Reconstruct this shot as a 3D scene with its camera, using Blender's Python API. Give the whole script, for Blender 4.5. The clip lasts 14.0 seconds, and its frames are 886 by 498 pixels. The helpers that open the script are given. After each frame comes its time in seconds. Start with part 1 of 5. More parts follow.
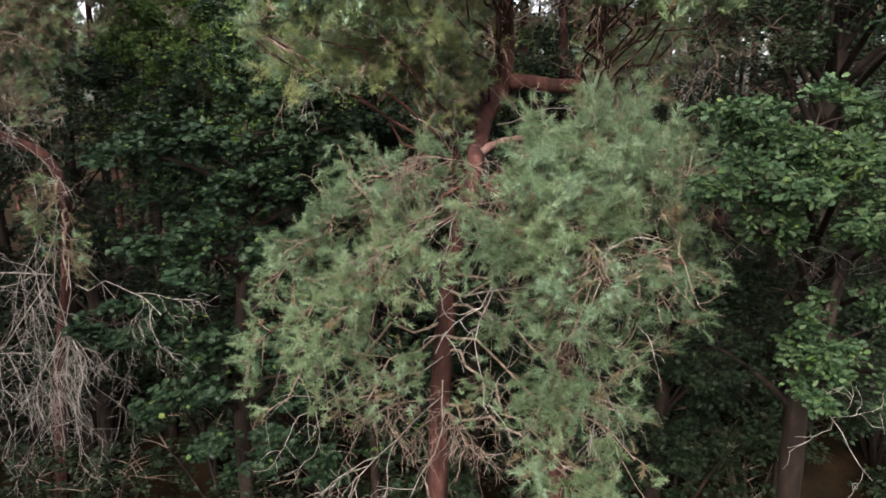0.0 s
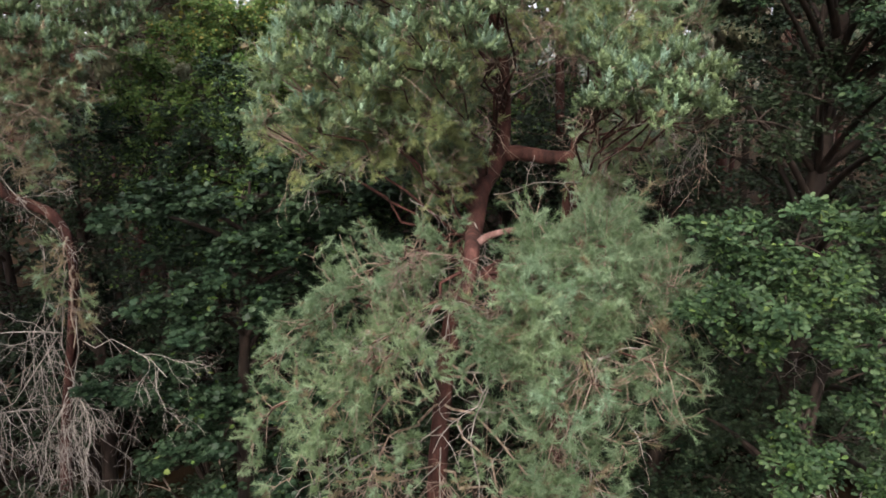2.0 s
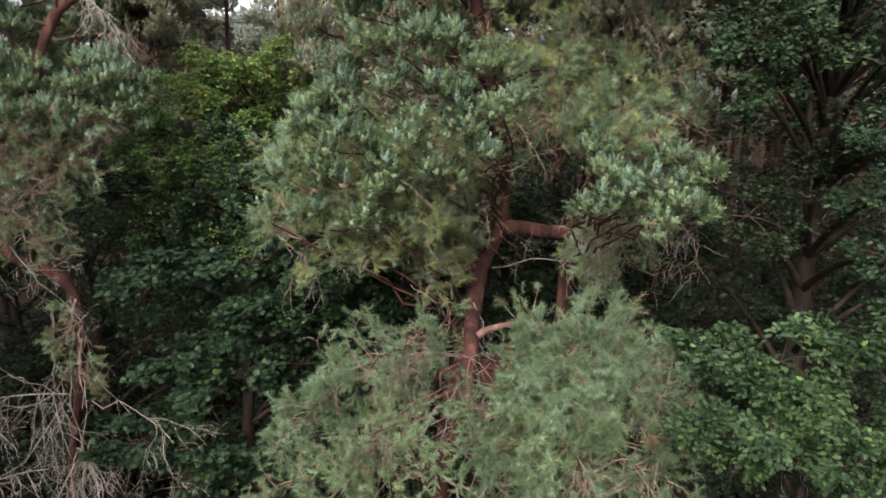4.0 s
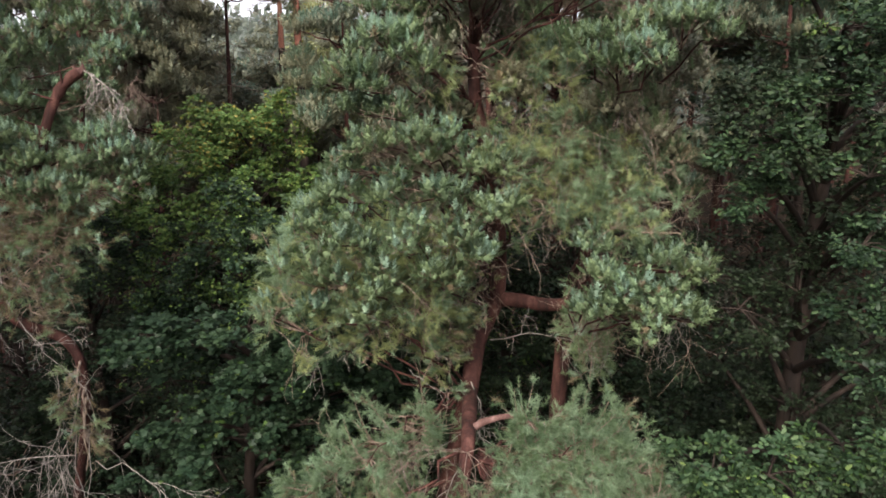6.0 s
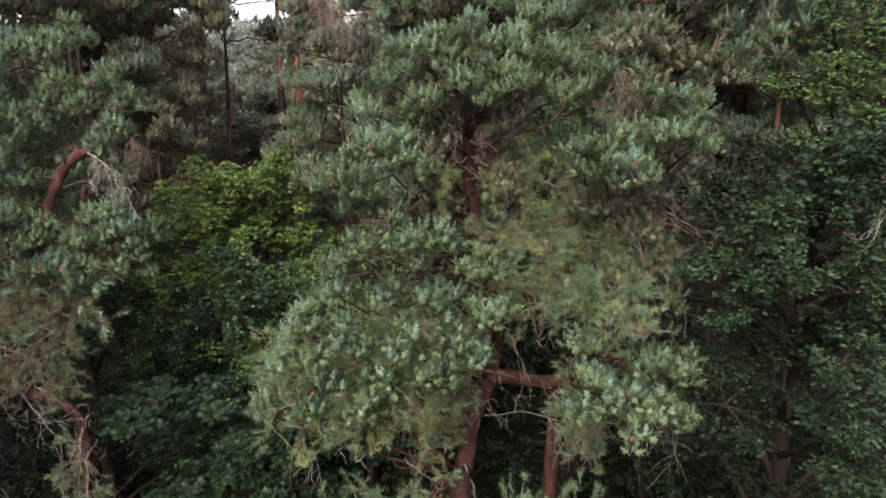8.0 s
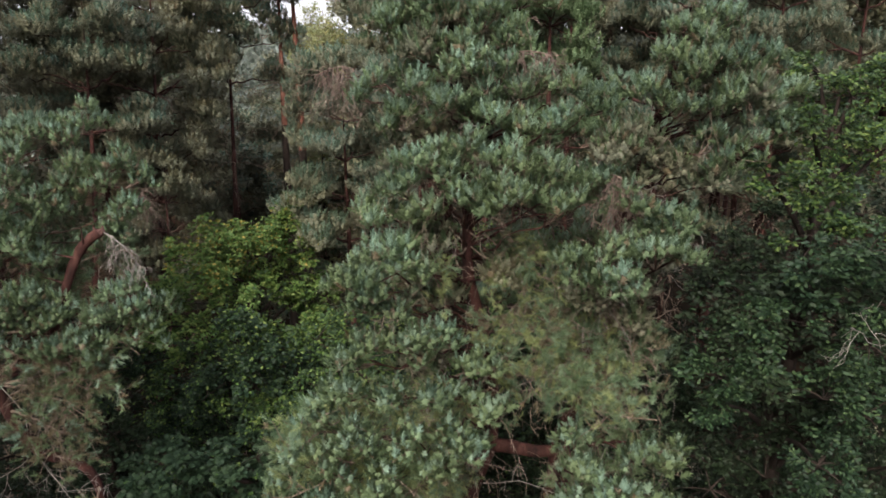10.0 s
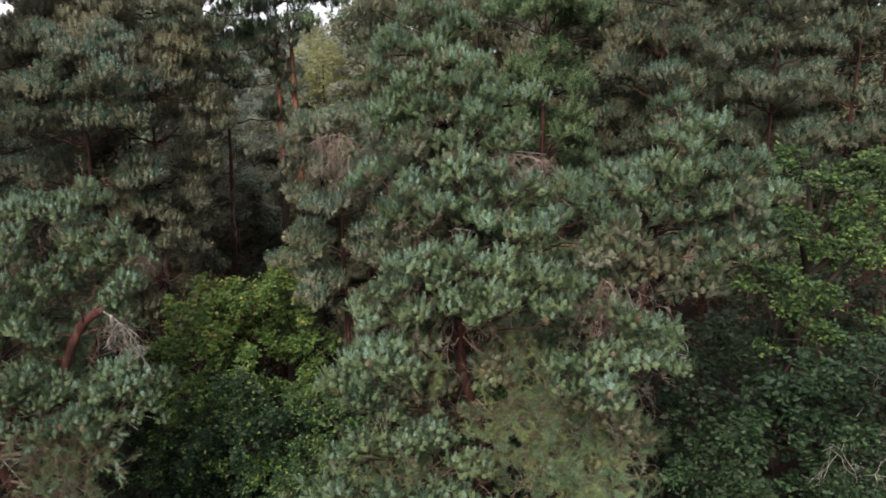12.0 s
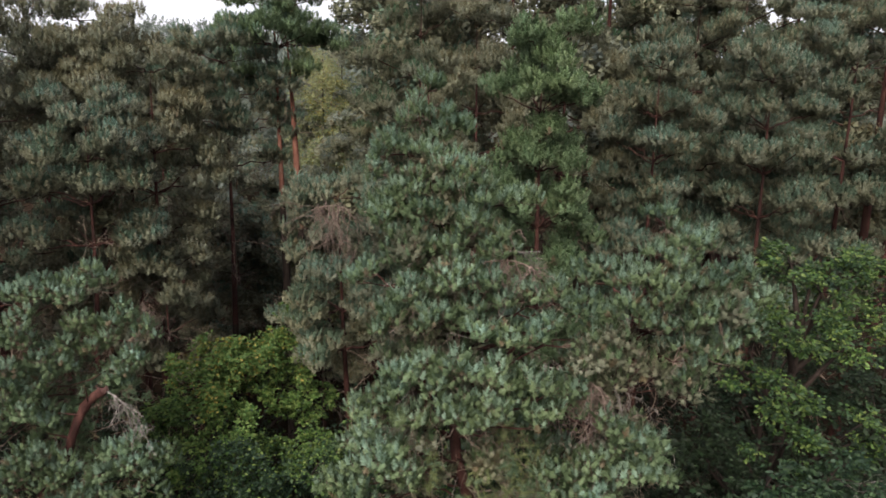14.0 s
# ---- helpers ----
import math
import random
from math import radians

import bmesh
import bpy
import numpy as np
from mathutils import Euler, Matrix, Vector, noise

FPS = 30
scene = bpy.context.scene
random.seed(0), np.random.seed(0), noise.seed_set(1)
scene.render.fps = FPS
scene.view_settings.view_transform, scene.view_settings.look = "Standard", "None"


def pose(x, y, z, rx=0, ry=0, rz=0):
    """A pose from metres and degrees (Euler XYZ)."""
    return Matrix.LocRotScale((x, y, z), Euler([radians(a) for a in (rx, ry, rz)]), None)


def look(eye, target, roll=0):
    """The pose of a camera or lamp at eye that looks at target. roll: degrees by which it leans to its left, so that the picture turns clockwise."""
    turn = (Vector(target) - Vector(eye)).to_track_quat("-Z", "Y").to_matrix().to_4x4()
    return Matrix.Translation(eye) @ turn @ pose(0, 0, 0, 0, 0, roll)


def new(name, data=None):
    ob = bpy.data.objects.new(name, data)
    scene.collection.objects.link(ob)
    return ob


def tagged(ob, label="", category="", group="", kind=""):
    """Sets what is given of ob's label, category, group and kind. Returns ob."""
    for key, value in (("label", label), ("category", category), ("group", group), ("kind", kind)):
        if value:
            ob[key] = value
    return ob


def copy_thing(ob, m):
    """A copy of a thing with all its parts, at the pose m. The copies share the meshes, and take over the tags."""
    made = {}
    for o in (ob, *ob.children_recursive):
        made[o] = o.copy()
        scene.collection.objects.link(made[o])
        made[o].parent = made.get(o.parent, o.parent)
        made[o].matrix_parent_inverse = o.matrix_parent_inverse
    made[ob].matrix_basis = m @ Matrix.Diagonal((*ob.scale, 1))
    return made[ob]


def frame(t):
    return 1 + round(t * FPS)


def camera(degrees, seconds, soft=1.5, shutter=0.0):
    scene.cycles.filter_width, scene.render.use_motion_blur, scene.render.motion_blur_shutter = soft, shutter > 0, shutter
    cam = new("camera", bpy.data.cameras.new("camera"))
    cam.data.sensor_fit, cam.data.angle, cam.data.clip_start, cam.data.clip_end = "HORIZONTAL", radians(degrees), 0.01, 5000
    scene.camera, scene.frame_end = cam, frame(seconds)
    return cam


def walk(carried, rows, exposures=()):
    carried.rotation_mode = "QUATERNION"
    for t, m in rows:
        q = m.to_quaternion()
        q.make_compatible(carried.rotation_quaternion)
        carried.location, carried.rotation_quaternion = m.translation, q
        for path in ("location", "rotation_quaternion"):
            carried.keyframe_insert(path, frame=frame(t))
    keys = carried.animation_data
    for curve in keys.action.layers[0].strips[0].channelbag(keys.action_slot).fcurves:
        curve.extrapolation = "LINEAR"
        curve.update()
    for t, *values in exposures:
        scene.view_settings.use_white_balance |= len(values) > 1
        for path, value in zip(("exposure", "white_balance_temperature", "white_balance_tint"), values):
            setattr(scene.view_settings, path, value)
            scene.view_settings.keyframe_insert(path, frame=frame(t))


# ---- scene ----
cam = camera(65, 14.0, 1.7)
METRES, EYE, TILT, LEAN, TURN = 8.0, 8.5, -12.0, 0.0, 0.0
ROWS = [
    (0.0, 0.0, 0.0, 0.0, 0.0, 0.0, 0.0),
    (0.5, 0.0001, -0.008, 0.0262, -0.016, -0.043, -0.03),
    (1.0, 0.0006, -0.0165, 0.0547, -0.022, -0.086, -0.06),
    (1.5, 0.0016, -0.0247, 0.0843, -0.022, -0.118, -0.09),
    (2.0, 0.0023, -0.0319, 0.1149, -0.027, -0.167, -0.11),
    (2.5, 0.0026, -0.0397, 0.1465, -0.032, -0.226, -0.15),
    (3.0, 0.002, -0.0487, 0.1784, -0.059, -0.296, -0.18),
    (5.5, 0.0005, -0.083, 0.3387, -0.075, -0.501, -0.25),
    (6.0, 0.0028, -0.0834, 0.3729, -0.086, -0.56, -0.29),
    (6.5, 0.0044, -0.0851, 0.4083, -0.092, -0.608, -0.28),
    (7.0, 0.0072, -0.0871, 0.4449, -0.092, -0.662, -0.27),
    (7.5, 0.0079, -0.0949, 0.4797, -0.102, -0.7, -0.28),
    (8.0, 0.0102, -0.1085, 0.5165, -0.102, -0.738, -0.3),
    (10.5, 0.0075, -0.1757, 0.7023, -0.097, -1.044, -0.24),
    (11.0, 0.0105, -0.1779, 0.7416, -0.102, -1.093, -0.28),
    (11.5, 0.0138, -0.1805, 0.7825, -0.113, -1.147, -0.33),
    (12.0, 0.0184, -0.1865, 0.8222, -0.124, -1.19, -0.38),
    (12.5, 0.0194, -0.1945, 0.8625, -0.14, -1.244, -0.4),
    (13.0, 0.0201, -0.203, 0.9035, -0.145, -1.292, -0.43),
    (13.5, 0.0213, -0.2099, 0.9473, -0.162, -1.346, -0.49),
    (14.0, 0.0231, -0.2155, 0.9902, -0.167, -1.394, -0.6),
]
walk(cam, [(t, pose(0, 0, EYE, TILT, LEAN, TURN) @ pose(METRES * x, METRES * y, METRES * z, 90 + pitch, roll, yaw)) for t, x, y, z, yaw, pitch, roll in ROWS],
     exposures=[(0.0, 2.45), (3.0, 2.34), (6.5, 2.28), (8.0, 2.12), (11.0, 1.81), (14.0, 1.65)])

# ---- world and light: an overcast sky with a broad soft sun ----
world = bpy.data.worlds.new("overcast")
scene.world = world
world.use_nodes = True
wn = world.node_tree
sky = wn.nodes.new("ShaderNodeTexSky")
sky.sky_type = "NISHITA"
sky.sun_disc = False
sky.sun_elevation, sky.sun_rotation = radians(38), radians(196)
sky.air_density, sky.dust_density, sky.ozone_density = 1.0, 6.0, 1.0
cloud = wn.nodes.new("ShaderNodeMix")
cloud.data_type = "RGBA"
cloud.inputs[0].default_value = 0.7
cloud.inputs[7].default_value = (4.75, 4.6, 5.05, 1)
wn.links.new(sky.outputs[0], cloud.inputs[6])
wn.links.new(cloud.outputs[2], wn.nodes["Background"].inputs[0])
wn.nodes["Background"].inputs[1].default_value = 0.1
sun = new("sun", bpy.data.lights.new("sun", "SUN"))
sun.data.energy, sun.data.angle, sun.data.color = 1.4, radians(30), (1.0, 0.95, 0.86)
sun.matrix_world = look((-8, -19, 29), (0, 9, 6))


# ---- materials ----
def material(name, base, rough=0.7, spec=0.3):
    m = bpy.data.materials.new(name)
    m.use_nodes = True
    b = m.node_tree.nodes["Principled BSDF"]
    b.inputs["Base Color"].default_value = (*base, 1)
    b.inputs["Roughness"].default_value = rough
    b.inputs["Specular IOR Level"].default_value = spec
    return m, m.node_tree, b


def ramp(nt, source, stops):
    r = nt.nodes.new("ShaderNodeValToRGB")
    while len(r.color_ramp.elements) < len(stops):
        r.color_ramp.elements.new(0.5)
    for e, (p, c) in zip(r.color_ramp.elements, stops):
        e.position, e.color = p, (*c, 1)
    nt.links.new(source, r.inputs[0])
    return r.outputs[0]


def mixed(nt, a, b, fac, how="MIX"):
    n = nt.nodes.new("ShaderNodeMix")
    n.data_type, n.blend_type = "RGBA", how
    for value, slot in ((fac, 0), (a, 6), (b, 7)):
        if hasattr(value, "is_linked"):
            nt.links.new(value, n.inputs[slot])
        else:
            n.inputs[slot].default_value = value
    return n.outputs[2]


def grain(nt, scale, detail=4.0, stretch=(1, 1, 1)):
    co = nt.nodes.new("ShaderNodeTexCoord")
    mp = nt.nodes.new("ShaderNodeMapping")
    mp.inputs["Scale"].default_value = stretch
    n = nt.nodes.new("ShaderNodeTexNoise")
    n.inputs["Scale"].default_value, n.inputs["Detail"].default_value = scale, detail
    nt.links.new(co.outputs["Object"], mp.inputs[0])
    nt.links.new(mp.outputs[0], n.inputs["Vector"])
    return n.outputs[0]


def foliage(name, dark, middle, light, rough=0.55, thin=0.25, patch=2.2, spec=0.2):
    """Leaves or needles: colour that varies from piece to piece and from spray to spray, with some light coming through."""
    m, nt, b = material(name, middle, rough, spec)
    geo = nt.nodes.new("ShaderNodeNewGeometry")
    one = ramp(nt, geo.outputs["Random Per Island"], [(0.0, dark), (0.5, middle), (1.0, light)])
    big = ramp(nt, grain(nt, patch, 2.0), [(0.32, (0.6, 0.64, 0.6)), (0.5, (1.0, 0.96, 0.9)), (0.68, (1.25, 1.26, 1.3))])
    info = nt.nodes.new("ShaderNodeObjectInfo")
    tone = ramp(nt, info.outputs["Random"], [(0.0, (0.88, 0.9, 0.9)), (0.5, (1.0, 1.0, 1.0)), (1.0, (1.12, 1.08, 1.02))])
    colour = mixed(nt, mixed(nt, one, big, 1.0, "MULTIPLY"), tone, 1.0, "MULTIPLY")
    nt.links.new(colour, b.inputs["Base Color"])
    tr = nt.nodes.new("ShaderNodeBsdfTranslucent")
    nt.links.new(colour, tr.inputs[0])
    mx = nt.nodes.new("ShaderNodeMixShader")
    mx.inputs[0].default_value = thin
    out = nt.nodes["Material Output"]
    nt.links.new(b.outputs[0], mx.inputs[1])
    nt.links.new(tr.outputs[0], mx.inputs[2])
    nt.links.new(mx.outputs[0], out.inputs[0])
    return m


def bark(name, dark, middle, light, scale=9.0, depth=0.5):
    """Flaking bark: long plates along the stem, fine grain, relief."""
    m, nt, b = material(name, middle, 0.85, 0.2)
    plates = ramp(nt, grain(nt, scale, 5.0, (1, 1, 0.28)), [(0.3, dark), (0.52, middle), (0.72, light)])
    fine = ramp(nt, grain(nt, scale * 7, 4.0), [(0.3, (0.7, 0.7, 0.7)), (0.7, (1.2, 1.2, 1.2))])
    nt.links.new(mixed(nt, plates, fine, 1.0, "MULTIPLY"), b.inputs["Base Color"])
    bump = nt.nodes.new("ShaderNodeBump")
    bump.inputs["Strength"].default_value, bump.inputs["Distance"].default_value = depth, 0.02
    nt.links.new(grain(nt, scale * 2.5, 5.0, (1, 1, 0.35)), bump.inputs["Height"])
    nt.links.new(bump.outputs[0], b.inputs["Normal"])
    return m


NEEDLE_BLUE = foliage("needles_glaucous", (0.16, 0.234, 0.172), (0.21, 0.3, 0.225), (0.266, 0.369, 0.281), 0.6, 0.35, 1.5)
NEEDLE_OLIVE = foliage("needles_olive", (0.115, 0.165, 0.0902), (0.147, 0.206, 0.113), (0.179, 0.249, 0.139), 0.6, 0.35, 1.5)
NEEDLE_PALE = foliage("needles_pale_olive", (0.126, 0.185, 0.112), (0.177, 0.252, 0.16), (0.242, 0.33, 0.218), 0.6, 0.45, 1.5)
NEEDLE_SKIRT = foliage("needles_olive_green", (0.084, 0.132, 0.0713), (0.123, 0.185, 0.103), (0.172, 0.245, 0.141), 0.6, 0.45, 1.5)
# yellowish olive raised in colour to stand for light on the hanging sprays
NEEDLE_HANG_LIT = foliage("needles_lit_yellowish_olive", (0.234, 0.28, 0.13), (0.312, 0.364, 0.182), (0.39, 0.448, 0.234), 0.6, 0.6, 1.5)
NEEDLE_GREEN = foliage("needles_fresh_green", (0.11, 0.172, 0.0888), (0.138, 0.208, 0.109), (0.167, 0.245, 0.134), 0.6, 0.35, 1.2)
NEEDLE_STEEL = foliage("needles_steel_green", (0.0946, 0.147, 0.111), (0.123, 0.182, 0.136), (0.151, 0.217, 0.165), 0.6, 0.35, 1.2)
NEEDLE_BOTTLE = foliage("needles_bottle_green", (0.0737, 0.131, 0.0792), (0.0943, 0.16, 0.0972), (0.116, 0.188, 0.119), 0.6, 0.35, 1.2)
NEEDLE_BROWN = foliage("needles_brownish_olive", (0.13, 0.125, 0.0791), (0.164, 0.157, 0.0984), (0.2, 0.187, 0.121), 0.6, 0.35, 1.2)
NEEDLE_DRY = foliage("needles_dry", (0.106, 0.0808, 0.05), (0.158, 0.133, 0.085), (0.22, 0.199, 0.14), 0.6, 0.35)
# dark needles lightened in colour to stand for distance haze
NEEDLE_DARK = foliage("needles_dark_hazed", (0.134, 0.161, 0.138), (0.166, 0.193, 0.166), (0.198, 0.225, 0.198), 0.6, 0.35, 0.8)
# dull olive for undersides in shade, lightened as if hazed
NEEDLE_SHADE = foliage("needles_shade_olive_hazed", (0.154, 0.163, 0.117), (0.192, 0.202, 0.146), (0.234, 0.244, 0.175), 0.6, 0.35, 1.2)
NEEDLE_GREY = foliage("needles_grey_green", (0.106, 0.154, 0.115), (0.133, 0.188, 0.139), (0.161, 0.224, 0.168), 0.6, 0.35, 1.2)
LEAF_OAK = foliage("oak_leaves", (0.0159, 0.0335, 0.0159), (0.0281, 0.0555, 0.0255), (0.0573, 0.0924, 0.0405), 0.55, 0.22, 1.6, 0.18)
# leaf colour lowered to stand for shade low in the wood
LEAF_SYCAMORE_SHADED = foliage("sycamore_shaded_leaves", (0.011, 0.0238, 0.0136), (0.0187, 0.0365, 0.0204), (0.0323, 0.0561, 0.0306), 0.5, 0.22, 1.4, 0.18)
LEAF_HAZEL = foliage("yellowing_leaves", (0.0511, 0.103, 0.03), (0.0979, 0.168, 0.0495), (0.175, 0.231, 0.0752), 0.5, 0.45, 1.2)
LEAF_YELLOW = foliage("autumn_leaves", (0.16, 0.14, 0.03), (0.22, 0.19, 0.045), (0.3, 0.26, 0.08), 0.5, 0.3, 1.2)
LEAF_LARCH = foliage("larch_needles", (0.169, 0.197, 0.0969), (0.215, 0.243, 0.124), (0.271, 0.29, 0.165), 0.6, 0.3, 0.6)
# near-black leaf colour stands for the deep shade between the trees
LEAF_DEEP_SHADE = foliage("deep_shade_leaves", (0.0098, 0.0175, 0.0091), (0.0168, 0.028, 0.014), (0.0252, 0.0392, 0.0203), 0.55, 0.2, 1.2)
BARK_RED = bark("flaking_red_pine_bark", (0.017, 0.008, 0.007), (0.046, 0.018, 0.015), (0.1, 0.045, 0.036), 7, 0.8)
BARK_ORANGE = bark("orange_pine_bark", (0.09, 0.036, 0.026), (0.175, 0.076, 0.054), (0.27, 0.15, 0.11), 6)
BARK_TWIG = bark("tan_twig_bark", (0.1, 0.07, 0.054), (0.19, 0.142, 0.112), (0.3, 0.24, 0.195), 14)
BARK_DEAD = bark("bleached_dead_wood", (0.12, 0.102, 0.094), (0.22, 0.195, 0.178), (0.36, 0.325, 0.3), 14)
BARK_FAN = bark("dry_brown_twigs", (0.1, 0.07, 0.058), (0.165, 0.12, 0.1), (0.25, 0.19, 0.165), 14)
BARK_PINK = bark("pinkish_peeling_bark", (0.06, 0.03, 0.027), (0.105, 0.057, 0.05), (0.17, 0.105, 0.095), 10)
BARK_GREY = bark("dark_furrowed_bark", (0.01, 0.007, 0.006), (0.021, 0.014, 0.011), (0.04, 0.028, 0.023), 7)


# ---- geometry helpers ----
class Build:
    """Collects vertices and triangles with a material slot each."""

    def __init__(self):
        self.v, self.f, self.m, self.n = [], [], [], 0
        self.soft = []

    def add(self, verts, faces, slot=0):
        verts, faces = np.asarray(verts, float).reshape(-1, 3), np.asarray(faces, int).reshape(-1, 3)
        self.v.append(verts)
        self.f.append(faces + self.n)
        self.m.append(np.full(len(faces), slot) if np.isscalar(slot) else np.asarray(slot))
        self.n += len(verts)

    def tube(self, points, radii, sides=6, slot=0, wobble=0.0):
        p = np.asarray(points, float)
        k = len(p)
        t = np.gradient(p, axis=0)
        t /= np.linalg.norm(t, axis=1)[:, None] + 1e-9
        ref = np.where(np.abs(t[:, 2:3]) > 0.8, [[1.0, 0.0, 0.0]], [[0.0, 0.0, 1.0]])
        if k > 2:
            ref = np.repeat(ref[k // 2:k // 2 + 1], k, 0)
        a = np.cross(t, ref)
        a /= np.linalg.norm(a, axis=1)[:, None] + 1e-9
        b = np.cross(t, a)
        ang = np.arange(sides) * 2 * np.pi / sides
        r = np.asarray(radii, float)[:, None] * np.ones(sides)
        if wobble:
            r = r * (1 + wobble * np.random.uniform(-1, 1, r.shape))
        ring = p[:, None] + r[..., None] * (np.cos(ang)[None, :, None] * a[:, None] + np.sin(ang)[None, :, None] * b[:, None])
        i = (np.arange(k - 1)[:, None] * sides + np.arange(sides)[None]).ravel()
        j = (np.arange(k - 1)[:, None] * sides + (np.arange(sides)[None] + 1) % sides).ravel()
        self.add(ring, np.concatenate([np.stack([i, j, j + sides], 1), np.stack([i, j + sides, i + sides], 1)]), slot)

    def stamp(self, verts, faces, places, mats, slots, hearts=None):
        """Many copies of one small shape: places n x 3, mats n x 3 x 3, a slot for each. hearts: the middle of the tuft that each belongs to, whose round the shading follows."""
        n, k = len(places), len(verts)
        if not n:
            return
        w = np.einsum("nij,kj->nki", mats, verts) + np.asarray(places)[:, None]
        f = (np.asarray(faces)[None] + (np.arange(n) * k)[:, None, None]).reshape(-1, 3)
        if hearts is not None:
            flat = w.reshape(-1, 3)
            out = unit(unit(flat - np.repeat(hearts, k, 0)) + np.array([0, 0, 0.3]))
            face = np.cross(flat[f[:, 1]] - flat[f[:, 0]], flat[f[:, 2]] - flat[f[:, 0]])
            wrong = np.einsum("ij,ij->i", face, out[f[:, 2]]) < 0
            f[wrong] = f[wrong][:, [1, 0, 2]]
            self.soft.append(out)
        self.add(w, f, np.repeat(slots, len(faces)))

    def mesh(self, name, materials, smooth=False):
        me = bpy.data.meshes.new(name)
        v, f, m = np.concatenate(self.v), np.concatenate(self.f), np.concatenate(self.m)
        me.vertices.add(len(v))
        me.vertices.foreach_set("co", v.ravel())
        me.loops.add(f.size)
        me.loops.foreach_set("vertex_index", f.ravel())
        me.polygons.add(len(f))
        me.polygons.foreach_set("loop_start", np.arange(len(f)) * 3)
        for mat in materials:
            me.materials.append(mat)
        me.polygons.foreach_set("material_index", m.astype(np.int32))
        me.polygons.foreach_set("use_smooth", np.full(len(f), smooth))
        me.update(calc_edges=True)
        if self.soft:
            out = np.concatenate(self.soft)
            if len(out) == len(v):
                me.polygons.foreach_set("use_smooth", np.full(len(f), True))
                me.normals_split_custom_set_from_vertices(out.tolist())
        return me


def part(name, build, materials, parent, label="", smooth=False):
    ob = new(name, build.mesh(name, materials, smooth))
    ob.parent = parent
    return tagged(ob, label) if label else ob


def thing(name, label, category, group="", at=(0, 0, 0)):
    ob = new(name)
    ob.location = at
    ob.empty_display_size = 0.3
    return tagged(ob, label, category, group)


def unit(v):
    v = np.asarray(v, float)
    return v / (np.linalg.norm(v, axis=-1, keepdims=True) + 1e-9)


def frames_along(d, spin, size):
    """n rotation matrices, scaled, whose z axis is d."""
    d = unit(d)
    ref = np.where(np.abs(d[:, 2:3]) > 0.9, [[1.0, 0.0, 0.0]], [[0.0, 0.0, 1.0]])
    a = unit(np.cross(ref, d))
    b = np.cross(d, a)
    c, s = np.cos(spin)[:, None], np.sin(spin)[:, None]
    return np.stack([c * a + s * b, c * b - s * a, d], 2) * np.asarray(size)[:, None, None]


def bezier(a, b, c, n):
    t = np.linspace(0, 1, n)[:, None]
    return (1 - t) ** 2 * np.asarray(a, float) + 2 * t * (1 - t) * np.asarray(b, float) + t * t * np.asarray(c, float)


def smooth_line(points, n):
    """A Catmull-Rom line through the points."""
    p = np.asarray(points, float)
    q = np.vstack([2 * p[0] - p[1], p, 2 * p[-1] - p[-2]])
    out = []
    for u in np.linspace(0, len(p) - 1 - 1e-6, n):
        i, t = int(u), u - int(u)
        a, b, c, d = q[i:i + 4]
        out.append(0.5 * (2 * b + (c - a) * t + (2 * a - 5 * b + 4 * c - d) * t * t + (3 * b - a - 3 * c + d) * t ** 3))
    return np.array(out)


def needle_shoot(rng, count, length, needle, width, splay=(32, 72)):
    """One shoot of a pine: needles standing off a short axis along z, each a slim triangle."""
    v, f = [], []
    for i in range(count):
        s = (i + rng.random()) / count
        lift = np.radians(rng.uniform(*splay) - 25 * s)
        az = rng.uniform(0, 2 * np.pi)
        d = np.array([np.sin(lift) * np.cos(az), np.sin(lift) * np.sin(az), np.cos(lift)])
        root = np.array([0, 0, s * length])
        side = unit(np.cross(d, [0, 0, 1]) + rng.normal(0, 0.35, 3)) * width / 2
        v += [root - side, root + side, root + d * needle * rng.uniform(0.75, 1.1)]
        f.append([3 * i, 3 * i + 1, 3 * i + 2])
    return np.array(v), np.array(f)


R0 = np.random.default_rng(5)
SHOOTS = [needle_shoot(R0, 60, 0.13, 0.078, 0.0058, (40, 82)) for _ in range(3)]


def candle(rng, count, length, needle, width):
    """A bottle-brush shoot: needles close along the axis, the last ones closing over its tip."""
    v, f = [], []
    for i in range(count):
        s = (i + rng.random()) / count
        lift = np.radians(62 - 48 * s ** 2.5 + rng.normal(0, 7))
        az = i * 2.4 + rng.normal(0, 0.3)
        d = np.array([np.sin(lift) * np.cos(az), np.sin(lift) * np.sin(az), np.cos(lift)])
        root = np.array([0, 0, s * length])
        side = unit(np.cross(d, [0, 0, 1])) * width / 2
        v += [root - side, root + side, root + d * needle * (0.7 + 0.4 * np.sin(np.pi * min(1, s + 0.25))) * rng.uniform(0.85, 1.1)]
        f.append([3 * i, 3 * i + 1, 3 * i + 2])
    return np.array(v), np.array(f)


SHOOTS_FULL = [candle(R0, 24, 0.11, 0.056, 0.019) for _ in range(4)]
SHOOTS_MID = [candle(R0, 14, 0.14, 0.068, 0.032) for _ in range(4)]
SHOOTS_FAR = [candle(R0, 5, 0.14, 0.075, 0.065) for _ in range(4)]


